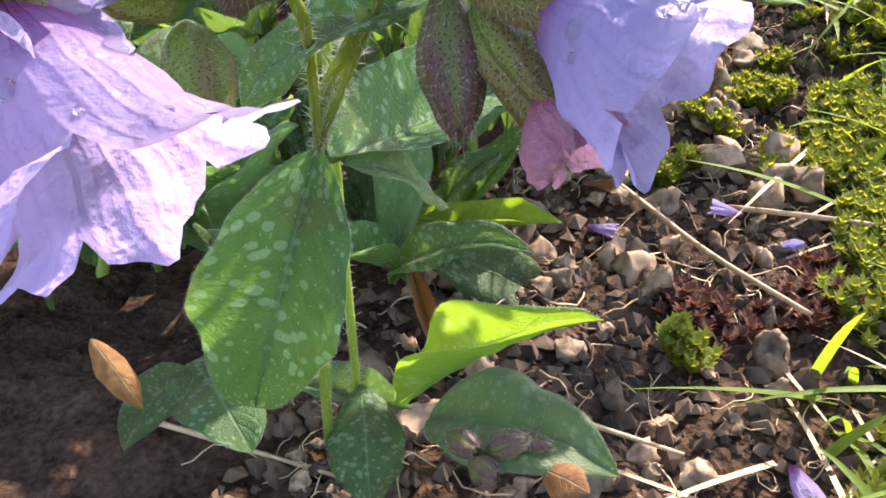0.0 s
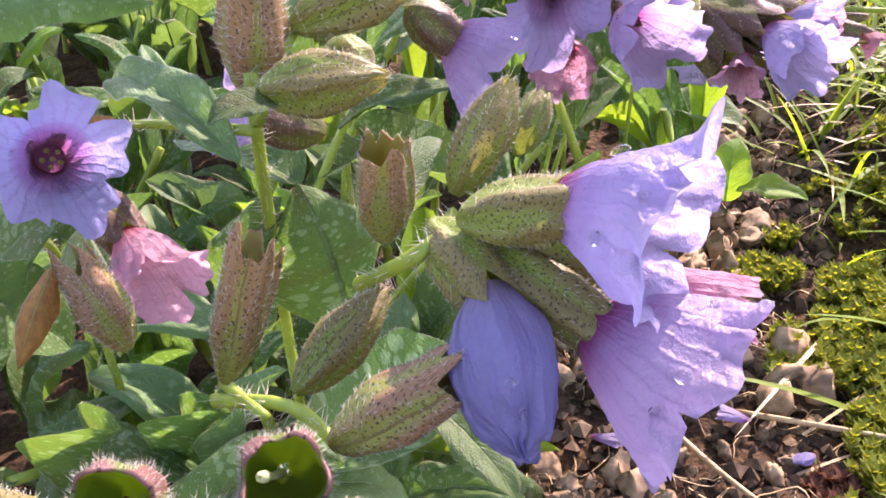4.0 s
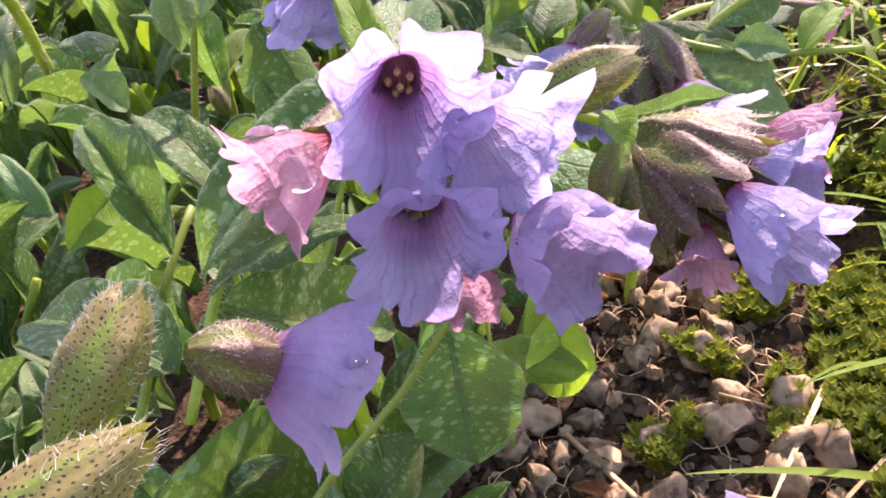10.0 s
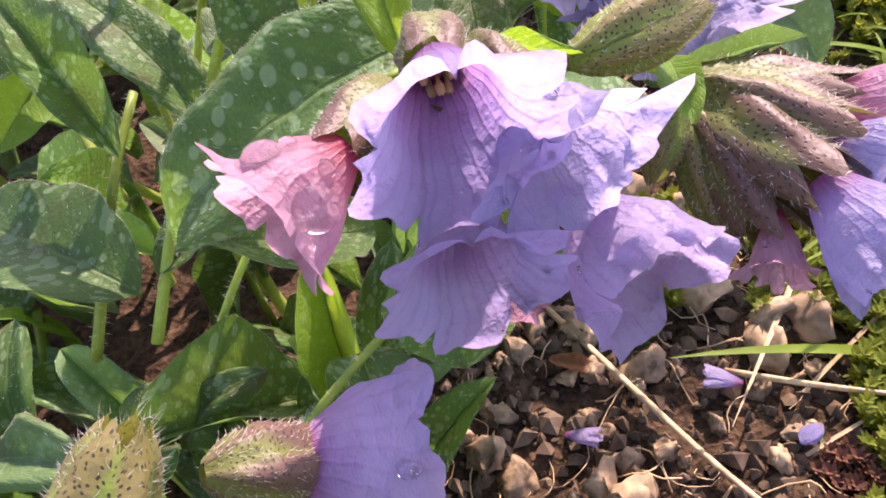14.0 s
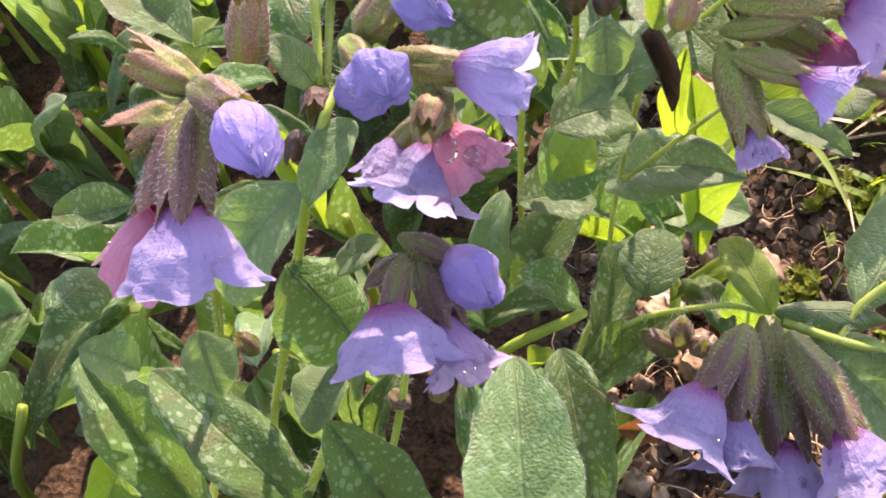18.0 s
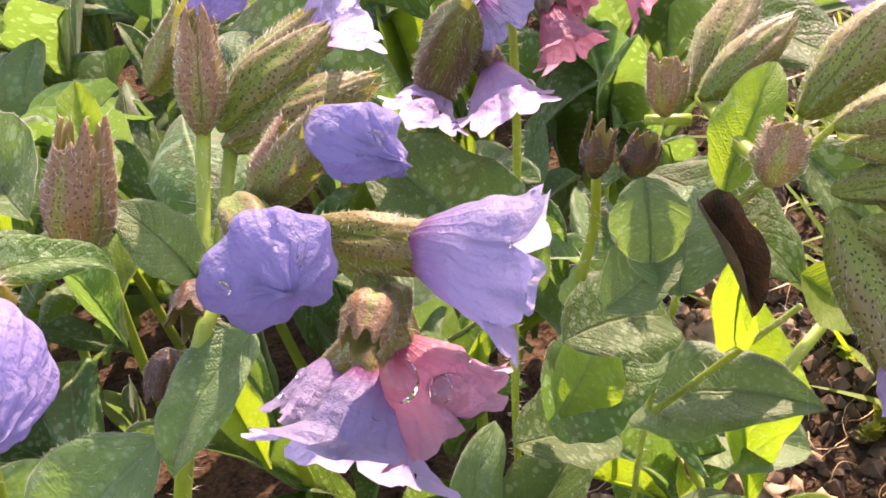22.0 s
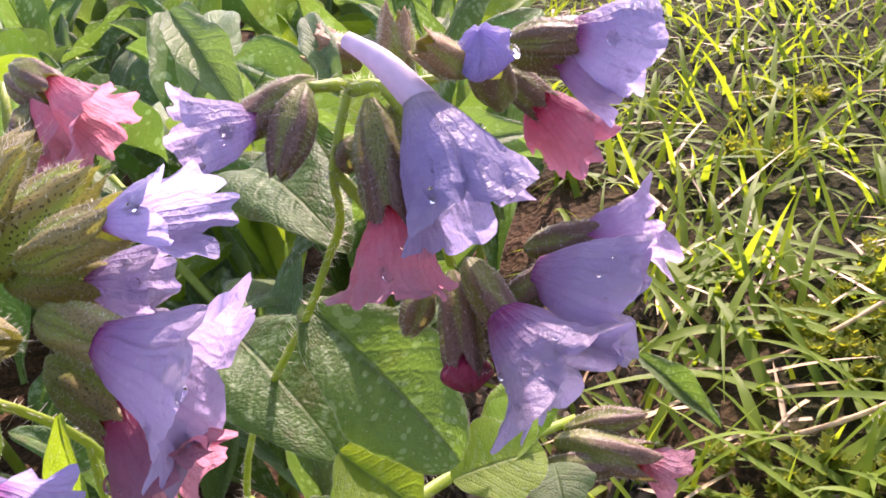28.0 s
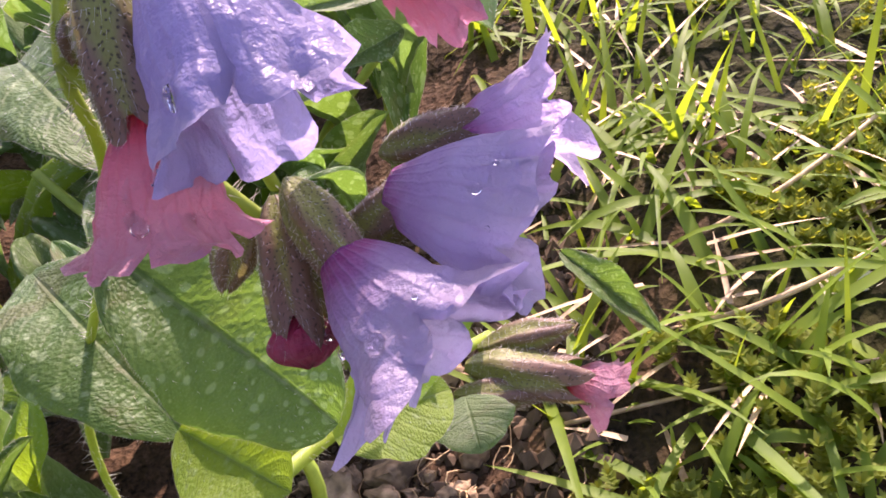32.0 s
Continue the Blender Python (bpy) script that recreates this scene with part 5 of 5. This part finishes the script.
flower(plant, 'v', 10.8, (78.5, 194.3, 94.0), (79.8, 190.5, 91.1), (82.7, 186.1, 87.3))
flower(plant, 'w', 4.8, (82.5, 196.2, 107.7), (82.0, 194.8, 109.3), (81.6, 193.9, 111.9))
flower(plant, 'b', 8.0, (85.6, 205.4, 107.8), (91.7, 204.0, 107.2), (96.2, 203.8, 105.3))
flower(plant, 'v', 6.8, (86.1, 208.2, 106.8), (91.0, 207.2, 104.5), (95.0, 206.6, 101.8))
flower(plant, 'q', 7.7, (85.5, 211.3, 104.8), (89.0, 209.0, 100.7), (91.7, 211.4, 95.8))
calyx(plant, 'dark', (69.6, 196.2, 110.2), (66.3, 192.0, 105.4), 3.0)
flower(plant, 'v', 6.5, (69.1, 197.1, 109.7), (65.0, 194.9, 108.8), (61.0, 193.2, 109.1))
flower(plant, 'q', 7.4, (44.2, 220.9, 111.4), (47.8, 217.3, 109.4), (51.4, 213.1, 106.1))
calyx(plant, 'dark', (72.2, 197.7, 105.4), (70.8, 196.7, 103.0), 2.3)
calyx(plant, 'bud', (75.5, 197.2, 107.3), (73.7, 194.8, 102.1), 3.1)
calyx(plant, 'dry', (74.0, 204.6, 108.5), (70.6, 205.1, 111.1), 3.0)
calyx(plant, 'dry', (76.2, 202.6, 107.1), (77.5, 204.9, 112.1), 3.1)
calyx(plant, 'dry', (80.7, 194.7, 108.8), (77.5, 193.2, 112.0), 2.5)
calyx(plant, 'bud', (86.1, 212.0, 104.0), (87.4, 209.9, 102.2), 2.3)
calyx(plant, 'dark', (75.3, 198.7, 91.7), (72.4, 197.2, 88.0), 2.7)
stem(plant, [(49.3, 228.3, -4.0), (49.3, 224.3, 53.6), (65.7, 206.7, 89.1), (69.4, 199.5, 98.0), (70.0, 197.6, 103.3), (72.8, 199.4, 109.1)], 0.9)
stem(plant, [(72.7, 199.2, 108.7), (78.2, 197.0, 108.4), (85.0, 205.9, 106.6)], 0.8)
stem(plant, [(72.6, 199.1, 108.4), (75.5, 196.2, 107.6), (77.3, 198.1, 93.0)], 1.0)
stem(plant, [(70.0, 197.6, 103.3), (78.7, 197.8, 88.0), (86.5, 199.6, 91.9)], 1.0)
stem(plant, [(71.9, 199.4, 108.9), (69.6, 196.2, 110.0)], 1.0)
stem(plant, [(57.6, 202.3, 59.1), (66.3, 207.2, 61.2), (77.7, 216.0, 58.6), (91.2, 223.9, 54.5)], 1.6)
leaf(plant, 'd', (63.9, 210.1, 86.6), (74.7, 204.0, 69.5), 12.9, (0.02, -0.67, 0.94))
leaf(plant, 'd', (60.9, 225.8, 95.5), (68.9, 204.5, 94.4), 10.1, (0.06, -0.75, 0.78))
leaf(plant, 'g', (71.7, 201.0, 107.6), (70.6, 208.0, 112.6), 2.9, (-0.00, -0.78, 0.67))
leaf(plant, 'd', (87.8, 206.9, 96.1), (82.6, 205.0, 95.9), 3.3, (-0.15, -0.73, 0.80))
leaf(plant, 'g', (76.3, 234.3, 90.2), (92.6, 231.0, 90.4), 5.3, (-0.15, -0.74, 0.77))
leaf(plant, 'd', (53.7, 224.9, 78.4), (63.6, 207.1, 71.4), 13.2, (0.10, -0.67, 0.92))
leaf(plant, 'y', (63.7, 206.2, 72.0), (69.9, 201.1, 67.2), 9.5, (0.04, -0.62, 1.00))
leaf(plant, 'y', (73.9, 207.9, 63.7), (84.2, 210.6, 61.9), 9.3, (-0.07, -0.61, 1.01))
leaf(plant, 'y', (78.1, 217.6, 57.3), (92.1, 225.1, 61.0), 7.5, (-0.18, -0.62, 0.97))
leaf(plant, 'y', (78.9, 209.1, 62.5), (83.8, 216.8, 65.4), 6.2, (-0.08, -0.62, 0.99))
leaf(plant, 'g', (56.1, 235.1, 101.6), (61.5, 244.8, 108.8), 7.2, (0.09, -0.78, 0.65))
leaf(plant, 'g', (56.6, 235.4, 111.5), (61.6, 225.9, 102.2), 5.9, (0.10, -0.78, 0.65))
leaf(plant, 'd', (102.1, 229.2, 57.6), (106.6, 216.1, 54.6), 3.9, (-0.23, -0.60, 0.98))
leaf(plant, 'g', (86.0, 214.5, 56.6), (85.4, 209.2, 54.7), 8.5, (-0.11, -0.59, 1.03))
flower(plant, 'q', 7.1, (87.4, 219.9, 55.3), (97.5, 215.2, 52.2), (100.4, 213.9, 50.1))
calyx(plant, 'dark', (89.4, 221.8, 55.0), (99.4, 219.1, 56.0), 3.0)
calyx(plant, 'dark', (85.2, 217.4, 54.5), (94.1, 215.5, 52.2), 3.0)

# ---- low foliage of the clump ----
def bed_edge(y):
    """Where the foliage gives way to bare soil."""
    return float(np.interp(y, (0.0, 0.1, 0.16, 0.22, 0.26, 0.36, 0.45, 0.8), (-0.03, 0.004, 0.03, 0.062, 0.075, 0.108, 0.122, 0.13)))


def rosette(x, y, count, reach, rng, lift):
    plant = tagged(new("lungwort_plant"), PLANT_LABELS["R"], "flower plant", "low lungwort rosettes")
    root = Vector((x, y, ground_z(x, y)))
    plant.matrix_basis = Matrix.Translation(root)
    for k in range(count):
        a = rng.uniform(0, 6.28)
        size = reach * rng.uniform(0.6, 1.1)
        rise = rng.uniform(0.4, 1.35)
        way = Vector((math.cos(a) * math.cos(rise), math.sin(a) * math.cos(rise), math.sin(rise)))
        start = root + Vector((rng.gauss(0, 0.006), rng.gauss(0, 0.006), lift * rng.uniform(0.1, 1.0)))
        facing = Vector((-0.45 * way.x, -0.45 * way.y - 0.25, 1.0))
        kind = rng.choices("dgy", (5, 3, 1))[0]
        child("leaf", rng.choice(BASAL_SHAPES[kind] if rng.random() < 0.75 else LEAF_SHAPES[kind]), plant, frame_matrix(start, way, facing, (size * rng.uniform(0.26, 0.38), size, size)))
    child("stem", tube_mesh("stem", [root - Vector((0, 0, 0.004)), root + Vector((rng.gauss(0, 0.004), rng.gauss(0, 0.004), lift * 0.6)), root + Vector((rng.gauss(0, 0.008), rng.gauss(0, 0.008), lift * 1.1))], 0.0013, STEM, 3, False), plant, Matrix.Identity(4))
    return plant


bed_rng = random.Random(21)
y = 0.125
while y < 1.4:
    x = bed_edge(y) - (0.028 if y < 0.2 else 0.01)
    while x > -0.13 - 0.5 * (y - 0.12):
        px, py = x + bed_rng.gauss(0, 0.006), y + bed_rng.gauss(0, 0.006)
        tall = min(0.05, 0.012 + 0.25 * max(0.0, y - 0.12)) if py < 0.3 else 0.05
        rosette(px, py, 8, 0.034 if py < 0.3 else 0.05 + 0.05 * (py - 0.3), bed_rng, tall)
        x -= 0.028 + 0.05 * (y - 0.12)
    y += 0.027 + 0.07 * (y - 0.12)

# ---- stones, straw, fallen flowers on the soil ----
def stone_mesh(seed):
    bm = bmesh.new()
    bmesh.ops.create_icosphere(bm, subdivisions=3, radius=0.5)
    stretch = Vector((1.0, 0.72 + 0.05 * (seed % 5), 0.6 + 0.06 * (seed % 4)))
    for v in bm.verts:
        d = v.co.normalized()
        for k in range(14):
            cut = Vector((noise.noise((seed, k, 1.5)), noise.noise((k, seed, 7.5)), noise.noise((2.5, k, seed)))).normalized()
            over = d.dot(cut) * v.co.length - 0.27
            if over > 0:
                v.co -= cut * over
        v.co += d * 0.12 * noise.noise(d * 2.2 + Vector((seed, 0, 0))) + d * 0.05 * noise.noise(d * 6 + Vector((0, seed, 0))) + d * 0.03 * noise.noise(d * 15 + Vector((seed, seed, 0)))
        v.co = Vector((v.co.x * stretch.x, v.co.y * stretch.y, v.co.z * stretch.z))
    data = bpy.data.meshes.new("stone")
    bm.to_mesh(data)
    bm.free()
    data.materials.append(STONE)
    data.polygons.foreach_set("use_smooth", np.full(len(data.polygons), True))
    return data


STONES = [stone_mesh(k) for k in range(9)]
stone_rng = random.Random(5)
for k in range(295):
    y = stone_rng.uniform(0.075, 0.3)
    x = bed_edge(y) + stone_rng.uniform(-0.022, 0.05 if y < 0.19 else 0.022)
    size = stone_rng.choice((0.0035, 0.005, 0.006, 0.008, 0.01, 0.014))
    ob = new("stone", STONES[k % 9])
    ob.matrix_basis = pose(x, y, ground_lumps(x, y) + 0.12 * size, stone_rng.uniform(0, 360), stone_rng.uniform(0, 360), stone_rng.uniform(0, 360)) @ Matrix.Scale(size, 4)
    tagged(ob, "rough grey-brown grit stone lying on damp soil", "stone", "grit stones on the soil")


grit_rng = random.Random(6)
verts, faces = [], []
for k in range(5200):
    y = grit_rng.uniform(0.06, 0.34)
    x = bed_edge(y) + grit_rng.uniform(-0.03, 0.07 if y < 0.19 else 0.04)
    size = 0.0005 + 0.0021 * grit_rng.random() ** 2
    centre, n = Vector((x, y, ground_lumps(x, y) + 0.2 * size)), len(verts)
    ring = [Vector((math.cos(a), math.sin(a), grit_rng.uniform(-0.5, 0.5))) * grit_rng.uniform(0.4, 1.3) for a in (0, 1.25, 2.5, 3.77, 5.0)]
    verts += [tuple(centre + Vector((0, 0, 0.8 * size)))] + [tuple(centre + p * size) for p in ring] + [tuple(centre - Vector((0, 0, 0.7 * size)))]
    for j in range(5):
        faces += [(n, n + 1 + j, n + 1 + (j + 1) % 5), (n + 6, n + 1 + (j + 1) % 5, n + 1 + j)]
tagged(new("gravel", mesh_of("gravel", verts, faces, [GRIT], smooth=False)), "fine brown grit scattered over the soil", "gravel", "", "stuff")


# thin dead roots and fibres that lie in loops on the soil
fibre_rng = random.Random(33)
verts, faces = [], []
for k in range(260):
    y = fibre_rng.uniform(0.07, 0.28)
    x = bed_edge(y) + fibre_rng.uniform(-0.03, 0.055 if y < 0.19 else 0.03)
    turn, bow, step, thick = fibre_rng.uniform(0, 6.28), fibre_rng.gauss(0, 0.35), fibre_rng.uniform(0.001, 0.0022), fibre_rng.uniform(0.00008, 0.0002)
    first = len(verts)
    for i in range(9):
        z = ground_lumps(x, y) + 0.0006 + 0.0012 * math.sin(i * 0.4) ** 2
        for j in range(3):
            a = j * 2.094
            verts.append((x - math.sin(turn) * thick * math.cos(a), y + math.cos(turn) * thick * math.cos(a), z + thick * math.sin(a)))
        if i:
            n = first + 3 * i
            faces += [(n - 3 + j, n - 3 + (j + 1) % 3, n + (j + 1) % 3, n + j) for j in range(3)]
        x, y, turn = x + step * math.cos(turn), y + step * math.sin(turn), turn + bow + fibre_rng.gauss(0, 0.2)
tagged(new("root_fibres", mesh_of("root_fibres", verts, faces, [STRAW])), "thin dry root fibres curling over the soil", "roots", "", "stuff")


def blade(verts, faces, root, way, length, width, droop, rng, parts=6):
    """One folded, arching blade."""
    start = len(verts)
    way = Vector(way).normalized()
    side = way.cross(Vector((0, 0, 1)))
    side = side.normalized() if side.length > 0.01 else Vector((1, 0, 0))
    turn = rng.uniform(-0.6, 0.6)
    for i in range(parts + 1):
        v = i / parts
        p = Vector(root) + way * (length * v) + Vector((0, 0, -droop * length * v * v))
        w = width * 0.5 * (1 - v ** 2.2) + 0.00004
        s = (side * math.cos(turn * v) + Vector((0, 0, 1)) * math.sin(turn * v)) * w
        verts += [tuple(p - s + Vector((0, 0, 0.25 * w))), tuple(p), tuple(p + s + Vector((0, 0, 0.25 * w)))]
    for i in range(parts):
        for k in range(2):
            faces.append((start + 3 * i + k, start + 3 * i + k + 1, start + 3 * i + 3 + k + 1, start + 3 * i + 3 + k))


# grass on the lawn side, thick beyond the soil strip
grass_rng = random.Random(9)
verts, faces = [], []
for k in range(9000):
    y = 0.06 + 1.5 * grass_rng.random() ** 1.9
    x = bed_edge(y) + (0.05 if y < 0.2 else 0.032 if y < 0.25 else 0.014) + (0.05 if y < 0.2 else 0.02) * grass_rng.random() + (0.4 + 0.5 * (y - 0.06)) * grass_rng.random() ** 1.5
    if noise.noise(Vector((x * 26, y * 26, 3))) < -0.12 and grass_rng.random() < 0.8:
        continue
    a, rise = grass_rng.uniform(0, 6.28), grass_rng.uniform(0.25, 1.2)
    length = grass_rng.uniform(0.016, 0.05)
    blade(verts, faces, (x, y, ground_lumps(x, y) - 0.001), (math.cos(a) * math.cos(rise), math.sin(a) * math.cos(rise), math.sin(rise)), length, grass_rng.uniform(0.0009, 0.0025), grass_rng.uniform(0.1, 0.7), grass_rng)
# short undergrowth between the blades
for k in range(3600):
    y = 0.1 + 0.75 * grass_rng.random() ** 1.4
    x = bed_edge(y) + (0.07 if y < 0.2 else 0.04) + 0.36 * grass_rng.random() ** 1.2
    a, rise = grass_rng.uniform(0, 6.28), grass_rng.uniform(0.4, 1.4)
    blade(verts, faces, (x, y, ground_lumps(x, y) - 0.001), (math.cos(a) * math.cos(rise), math.sin(a) * math.cos(rise), math.sin(rise)), grass_rng.uniform(0.007, 0.02), grass_rng.uniform(0.0008, 0.0018), grass_rng.uniform(0.1, 0.6), grass_rng, 4)
# broad young blades at the near edge of the lawn
for k in range(40):
    x, y = grass_rng.uniform(0.128, 0.2), grass_rng.uniform(0.225, 0.3)
    a, rise = grass_rng.uniform(1.2, 3.6), grass_rng.uniform(0.25, 0.9)
    blade(verts, faces, (x, y, ground_lumps(x, y) + 0.001), (math.cos(a) * math.cos(rise), math.sin(a) * math.cos(rise), math.sin(rise)), grass_rng.uniform(0.014, 0.034), grass_rng.uniform(0.0016, 0.0028), grass_rng.uniform(0.2, 0.6), grass_rng)
tagged(new("grass", mesh_of("grass", verts, faces, [GRASS])), "sunlit green grass blades on the mossy lawn", "grass", "", "stuff")

verts, faces = [], []
for k in range(220):
    y = 0.07 + 0.6 * grass_rng.random() ** 1.3
    x = bed_edge(y) + 0.045 + 0.3 * grass_rng.random() ** 1.4
    a = grass_rng.uniform(0, 6.28)
    blade(verts, faces, (x, y, ground_lumps(x, y) + 0.002), (math.cos(a), math.sin(a), grass_rng.uniform(0.0, 0.3)), grass_rng.uniform(0.015, 0.05), grass_rng.uniform(0.0006, 0.0013), grass_rng.uniform(0.0, 0.25), grass_rng)
# short litter on the bare patches
for k in range(60):
    x, y = grass_rng.uniform(0.105, 0.19), grass_rng.uniform(0.225, 0.31)
    a = grass_rng.uniform(0, 6.28)
    blade(verts, faces, (x, y, ground_lumps(x, y) + 0.002), (math.cos(a), math.sin(a), grass_rng.uniform(0.0, 0.35)), grass_rng.uniform(0.006, 0.02), grass_rng.uniform(0.0006, 0.0012), grass_rng.uniform(0.0, 0.3), grass_rng)
tagged(new("dry_grass", mesh_of("dry_grass", verts, faces, [STRAW])), "dry straw-coloured grass lying over the lawn", "dry grass", "", "stuff")


def moss_patch(spots, mat, rng, height):
    """Star-leaved shoots: short stalks ringed by tiny pointed leaves."""
    verts, faces = [], []
    for x, y in spots:
        z = ground_lumps(x, y)
        lean = Vector((rng.gauss(0, 0.35), rng.gauss(0, 0.35), 1)).normalized()
        tall = height * rng.uniform(0.5, 1.3)
        for ring in range(4):
            centre = Vector((x, y, z)) + lean * (tall * (0.35 + 0.22 * ring))
            for k in range(6):
                a = k * 1.047 + ring * 0.5 + rng.uniform(-0.2, 0.2)
                out = Vector((math.cos(a), math.sin(a), 0.55 + 0.2 * ring)).normalized()
                side = out.cross(Vector((0, 0, 1))).normalized() * 0.00034
                tip = centre + out * rng.uniform(0.0013, 0.0026)
                n = len(verts)
                verts += [tuple(centre - side), tuple(centre + side), tuple(centre.lerp(tip, 0.5) + side * 1.3 + Vector((0, 0, 0.0001))), tuple(tip), tuple(centre.lerp(tip, 0.5) - side * 1.3)]
                faces += [(n, n + 1, n + 2, n + 4), (n + 2, n + 3, n + 4)]
    return verts, faces


moss_rng = random.Random(14)
spots = []
for k in range(15000):
    y = 0.07 + 0.5 * moss_rng.random() ** 1.2
    x = bed_edge(y) + 0.012 + 0.26 * moss_rng.random() ** 1.3
    want = 1.4 * noise.noise(Vector((x * 34, y * 34, 0))) + min(0.45, 12.0 * (x - bed_edge(y) - 0.056))
    if want > 0.12 + 5.0 * max(0.0, y - 0.23):
        spots.append((x, y))
# full cushions along the lawn's edge
for k in range(3600):
    a, r = moss_rng.uniform(0, 6.28), moss_rng.random() ** 0.6
    cx, cy, wide, deep = moss_rng.choice(((0.104, 0.205, 0.024, 0.032), (0.098, 0.178, 0.016, 0.022), (0.09, 0.15, 0.014, 0.016), (0.083, 0.205, 0.012, 0.014), (0.088, 0.128, 0.015, 0.026), (0.05, 0.169, 0.006, 0.006), (0.066, 0.19, 0.007, 0.008), (0.043, 0.112, 0.006, 0.005)))
    x, y = cx + wide * r * math.cos(a), cy + deep * r * math.sin(a)
    if noise.noise(Vector((x * 60, y * 60, 8))) > -0.02:
        spots.append((x, y))
tagged(new("moss", mesh_of("moss", *moss_patch(spots, MOSS, moss_rng, 0.004), [MOSS], smooth=False)), "yellow-green star moss in low cushions", "moss", "", "stuff")
spots = [(cx + moss_rng.gauss(0, 0.003), cy + moss_rng.gauss(0, 0.003)) for cx, cy in ((0.047, 0.119), (0.068, 0.128), (0.062, 0.118), (0.044, 0.125)) for _ in range(26)]
tagged(new("rust_moss", mesh_of("rust_moss", *moss_patch(spots, RUST, moss_rng, 0.002), [RUST], smooth=False)), "rust-brown dried moss tufts among the stones", "moss", "", "stuff")


def straw(points, radius, label="dry pale straw stalk lying on the soil"):
    tagged(new("straw", tube_mesh("straw", [vec(p) for p in points], radius * MM, STRAW, 1, False, 0.6, 6)), label, "straw", "straw on the soil")


straw([(32, 176, -6), (40, 158, -5), (50, 136, -4), (61, 114, -1)], 0.75)
straw([(58, 152, -4), (72, 142, 0), (95, 130, 3)], 0.6, "yellowed grass stalk lying over the moss")
straw([(62, 176, -3), (77, 162, -1), (94, 148, 1)], 0.45)
straw([(20, 95, -6), (35, 88, -6)], 0.5)
straw([(-30, 80, -6), (-5, 72, -6)], 0.6)
straw([(-45, 95, -6), (-15, 84, -6)], 0.5)
straw([(112, 262, 10), (142, 248, 20), (182, 254, 22)], 0.6)
straw([(126, 268, 12), (150, 262, 16), (190, 262, 20)], 0.5, "dry pale straw stalk lying over the lawn")
straw([(104, 250, 8), (128, 240, 14), (160, 232, 14)], 0.4, "dry pale straw stalk lying over the lawn")
straw([(118, 275, 12), (154, 270, 22), (200, 288, 23)], 0.6)


def fallen(kind, place, way, size):
    ob = new("fallen_corolla", COROLLA_SHAPES[kind][2])
    ob.matrix_basis = frame_matrix(vec(place), way, (0, 0.3, 1), (size * MM, size * 1.5 * MM, size * 0.6 * MM))
    tagged(ob, "fallen faded lungwort flower lying on the ground", "flower", "fallen flowers")


fallen("b", (60, 149, -4), (-1, 0.5, 0.05), 4.5)
fallen("v", (29, 148, -6), (1, -0.4, 0.05), 4.0)
fallen("v", (49, 84, -4), (0.2, -1, -0.2), 5.0)
fallen("w", (68, 138, -3), (-0.6, -0.4, 0.1), 3.5)


def fallen_leaf(kind, base, tip, width, label):
    ob = new("fallen_leaf", LEAF_SHAPES[kind][4])
    base, tip = vec(base), vec(tip)
    ob.matrix_basis = frame_matrix(base, tip - base, (0.1, -0.2, 1), (width * MM, (tip - base).length, (tip - base).length * 0.6))
    tagged(ob, label, "leaf", "fallen leaves")


DRY = leaf_material("bleached_leaf", (0.42, 0.4, 0.27), (0.62, 0.58, 0.42), (0.5, 0.45, 0.2), 0.0, 0.1, 0.3)
LEAF_SHAPES["pale"] = [leaf_mesh("leaf", DRY, 90 + k, 0.5, 0.3, 1.2, False, 0.2) for k in range(5)]
fallen_leaf("pale", (56, 232, -4), (69, 220, -4), 7, "bleached dead leaf lying flat on the soil")
fallen_leaf("o", (47, 224, -4), (57, 218, -4), 3, "curled orange-brown dead leaf on the soil")
fallen_leaf("o", (30, 163, -5), (38, 158, -5), 4, "curled orange-brown dead leaf on the soil")
fallen_leaf("pale", (158, 320, 16), (166, 312, 16), 6, "bleached dead leaf lying in the grass")
fallen_leaf("pale", (149, 250, 16), (160, 246, 17), 5, "bleached dead leaf lying in the grass")
fallen_leaf("o", (150, 430, 15), (164, 424, 15), 9, "brown dead leaf lying in the grass")
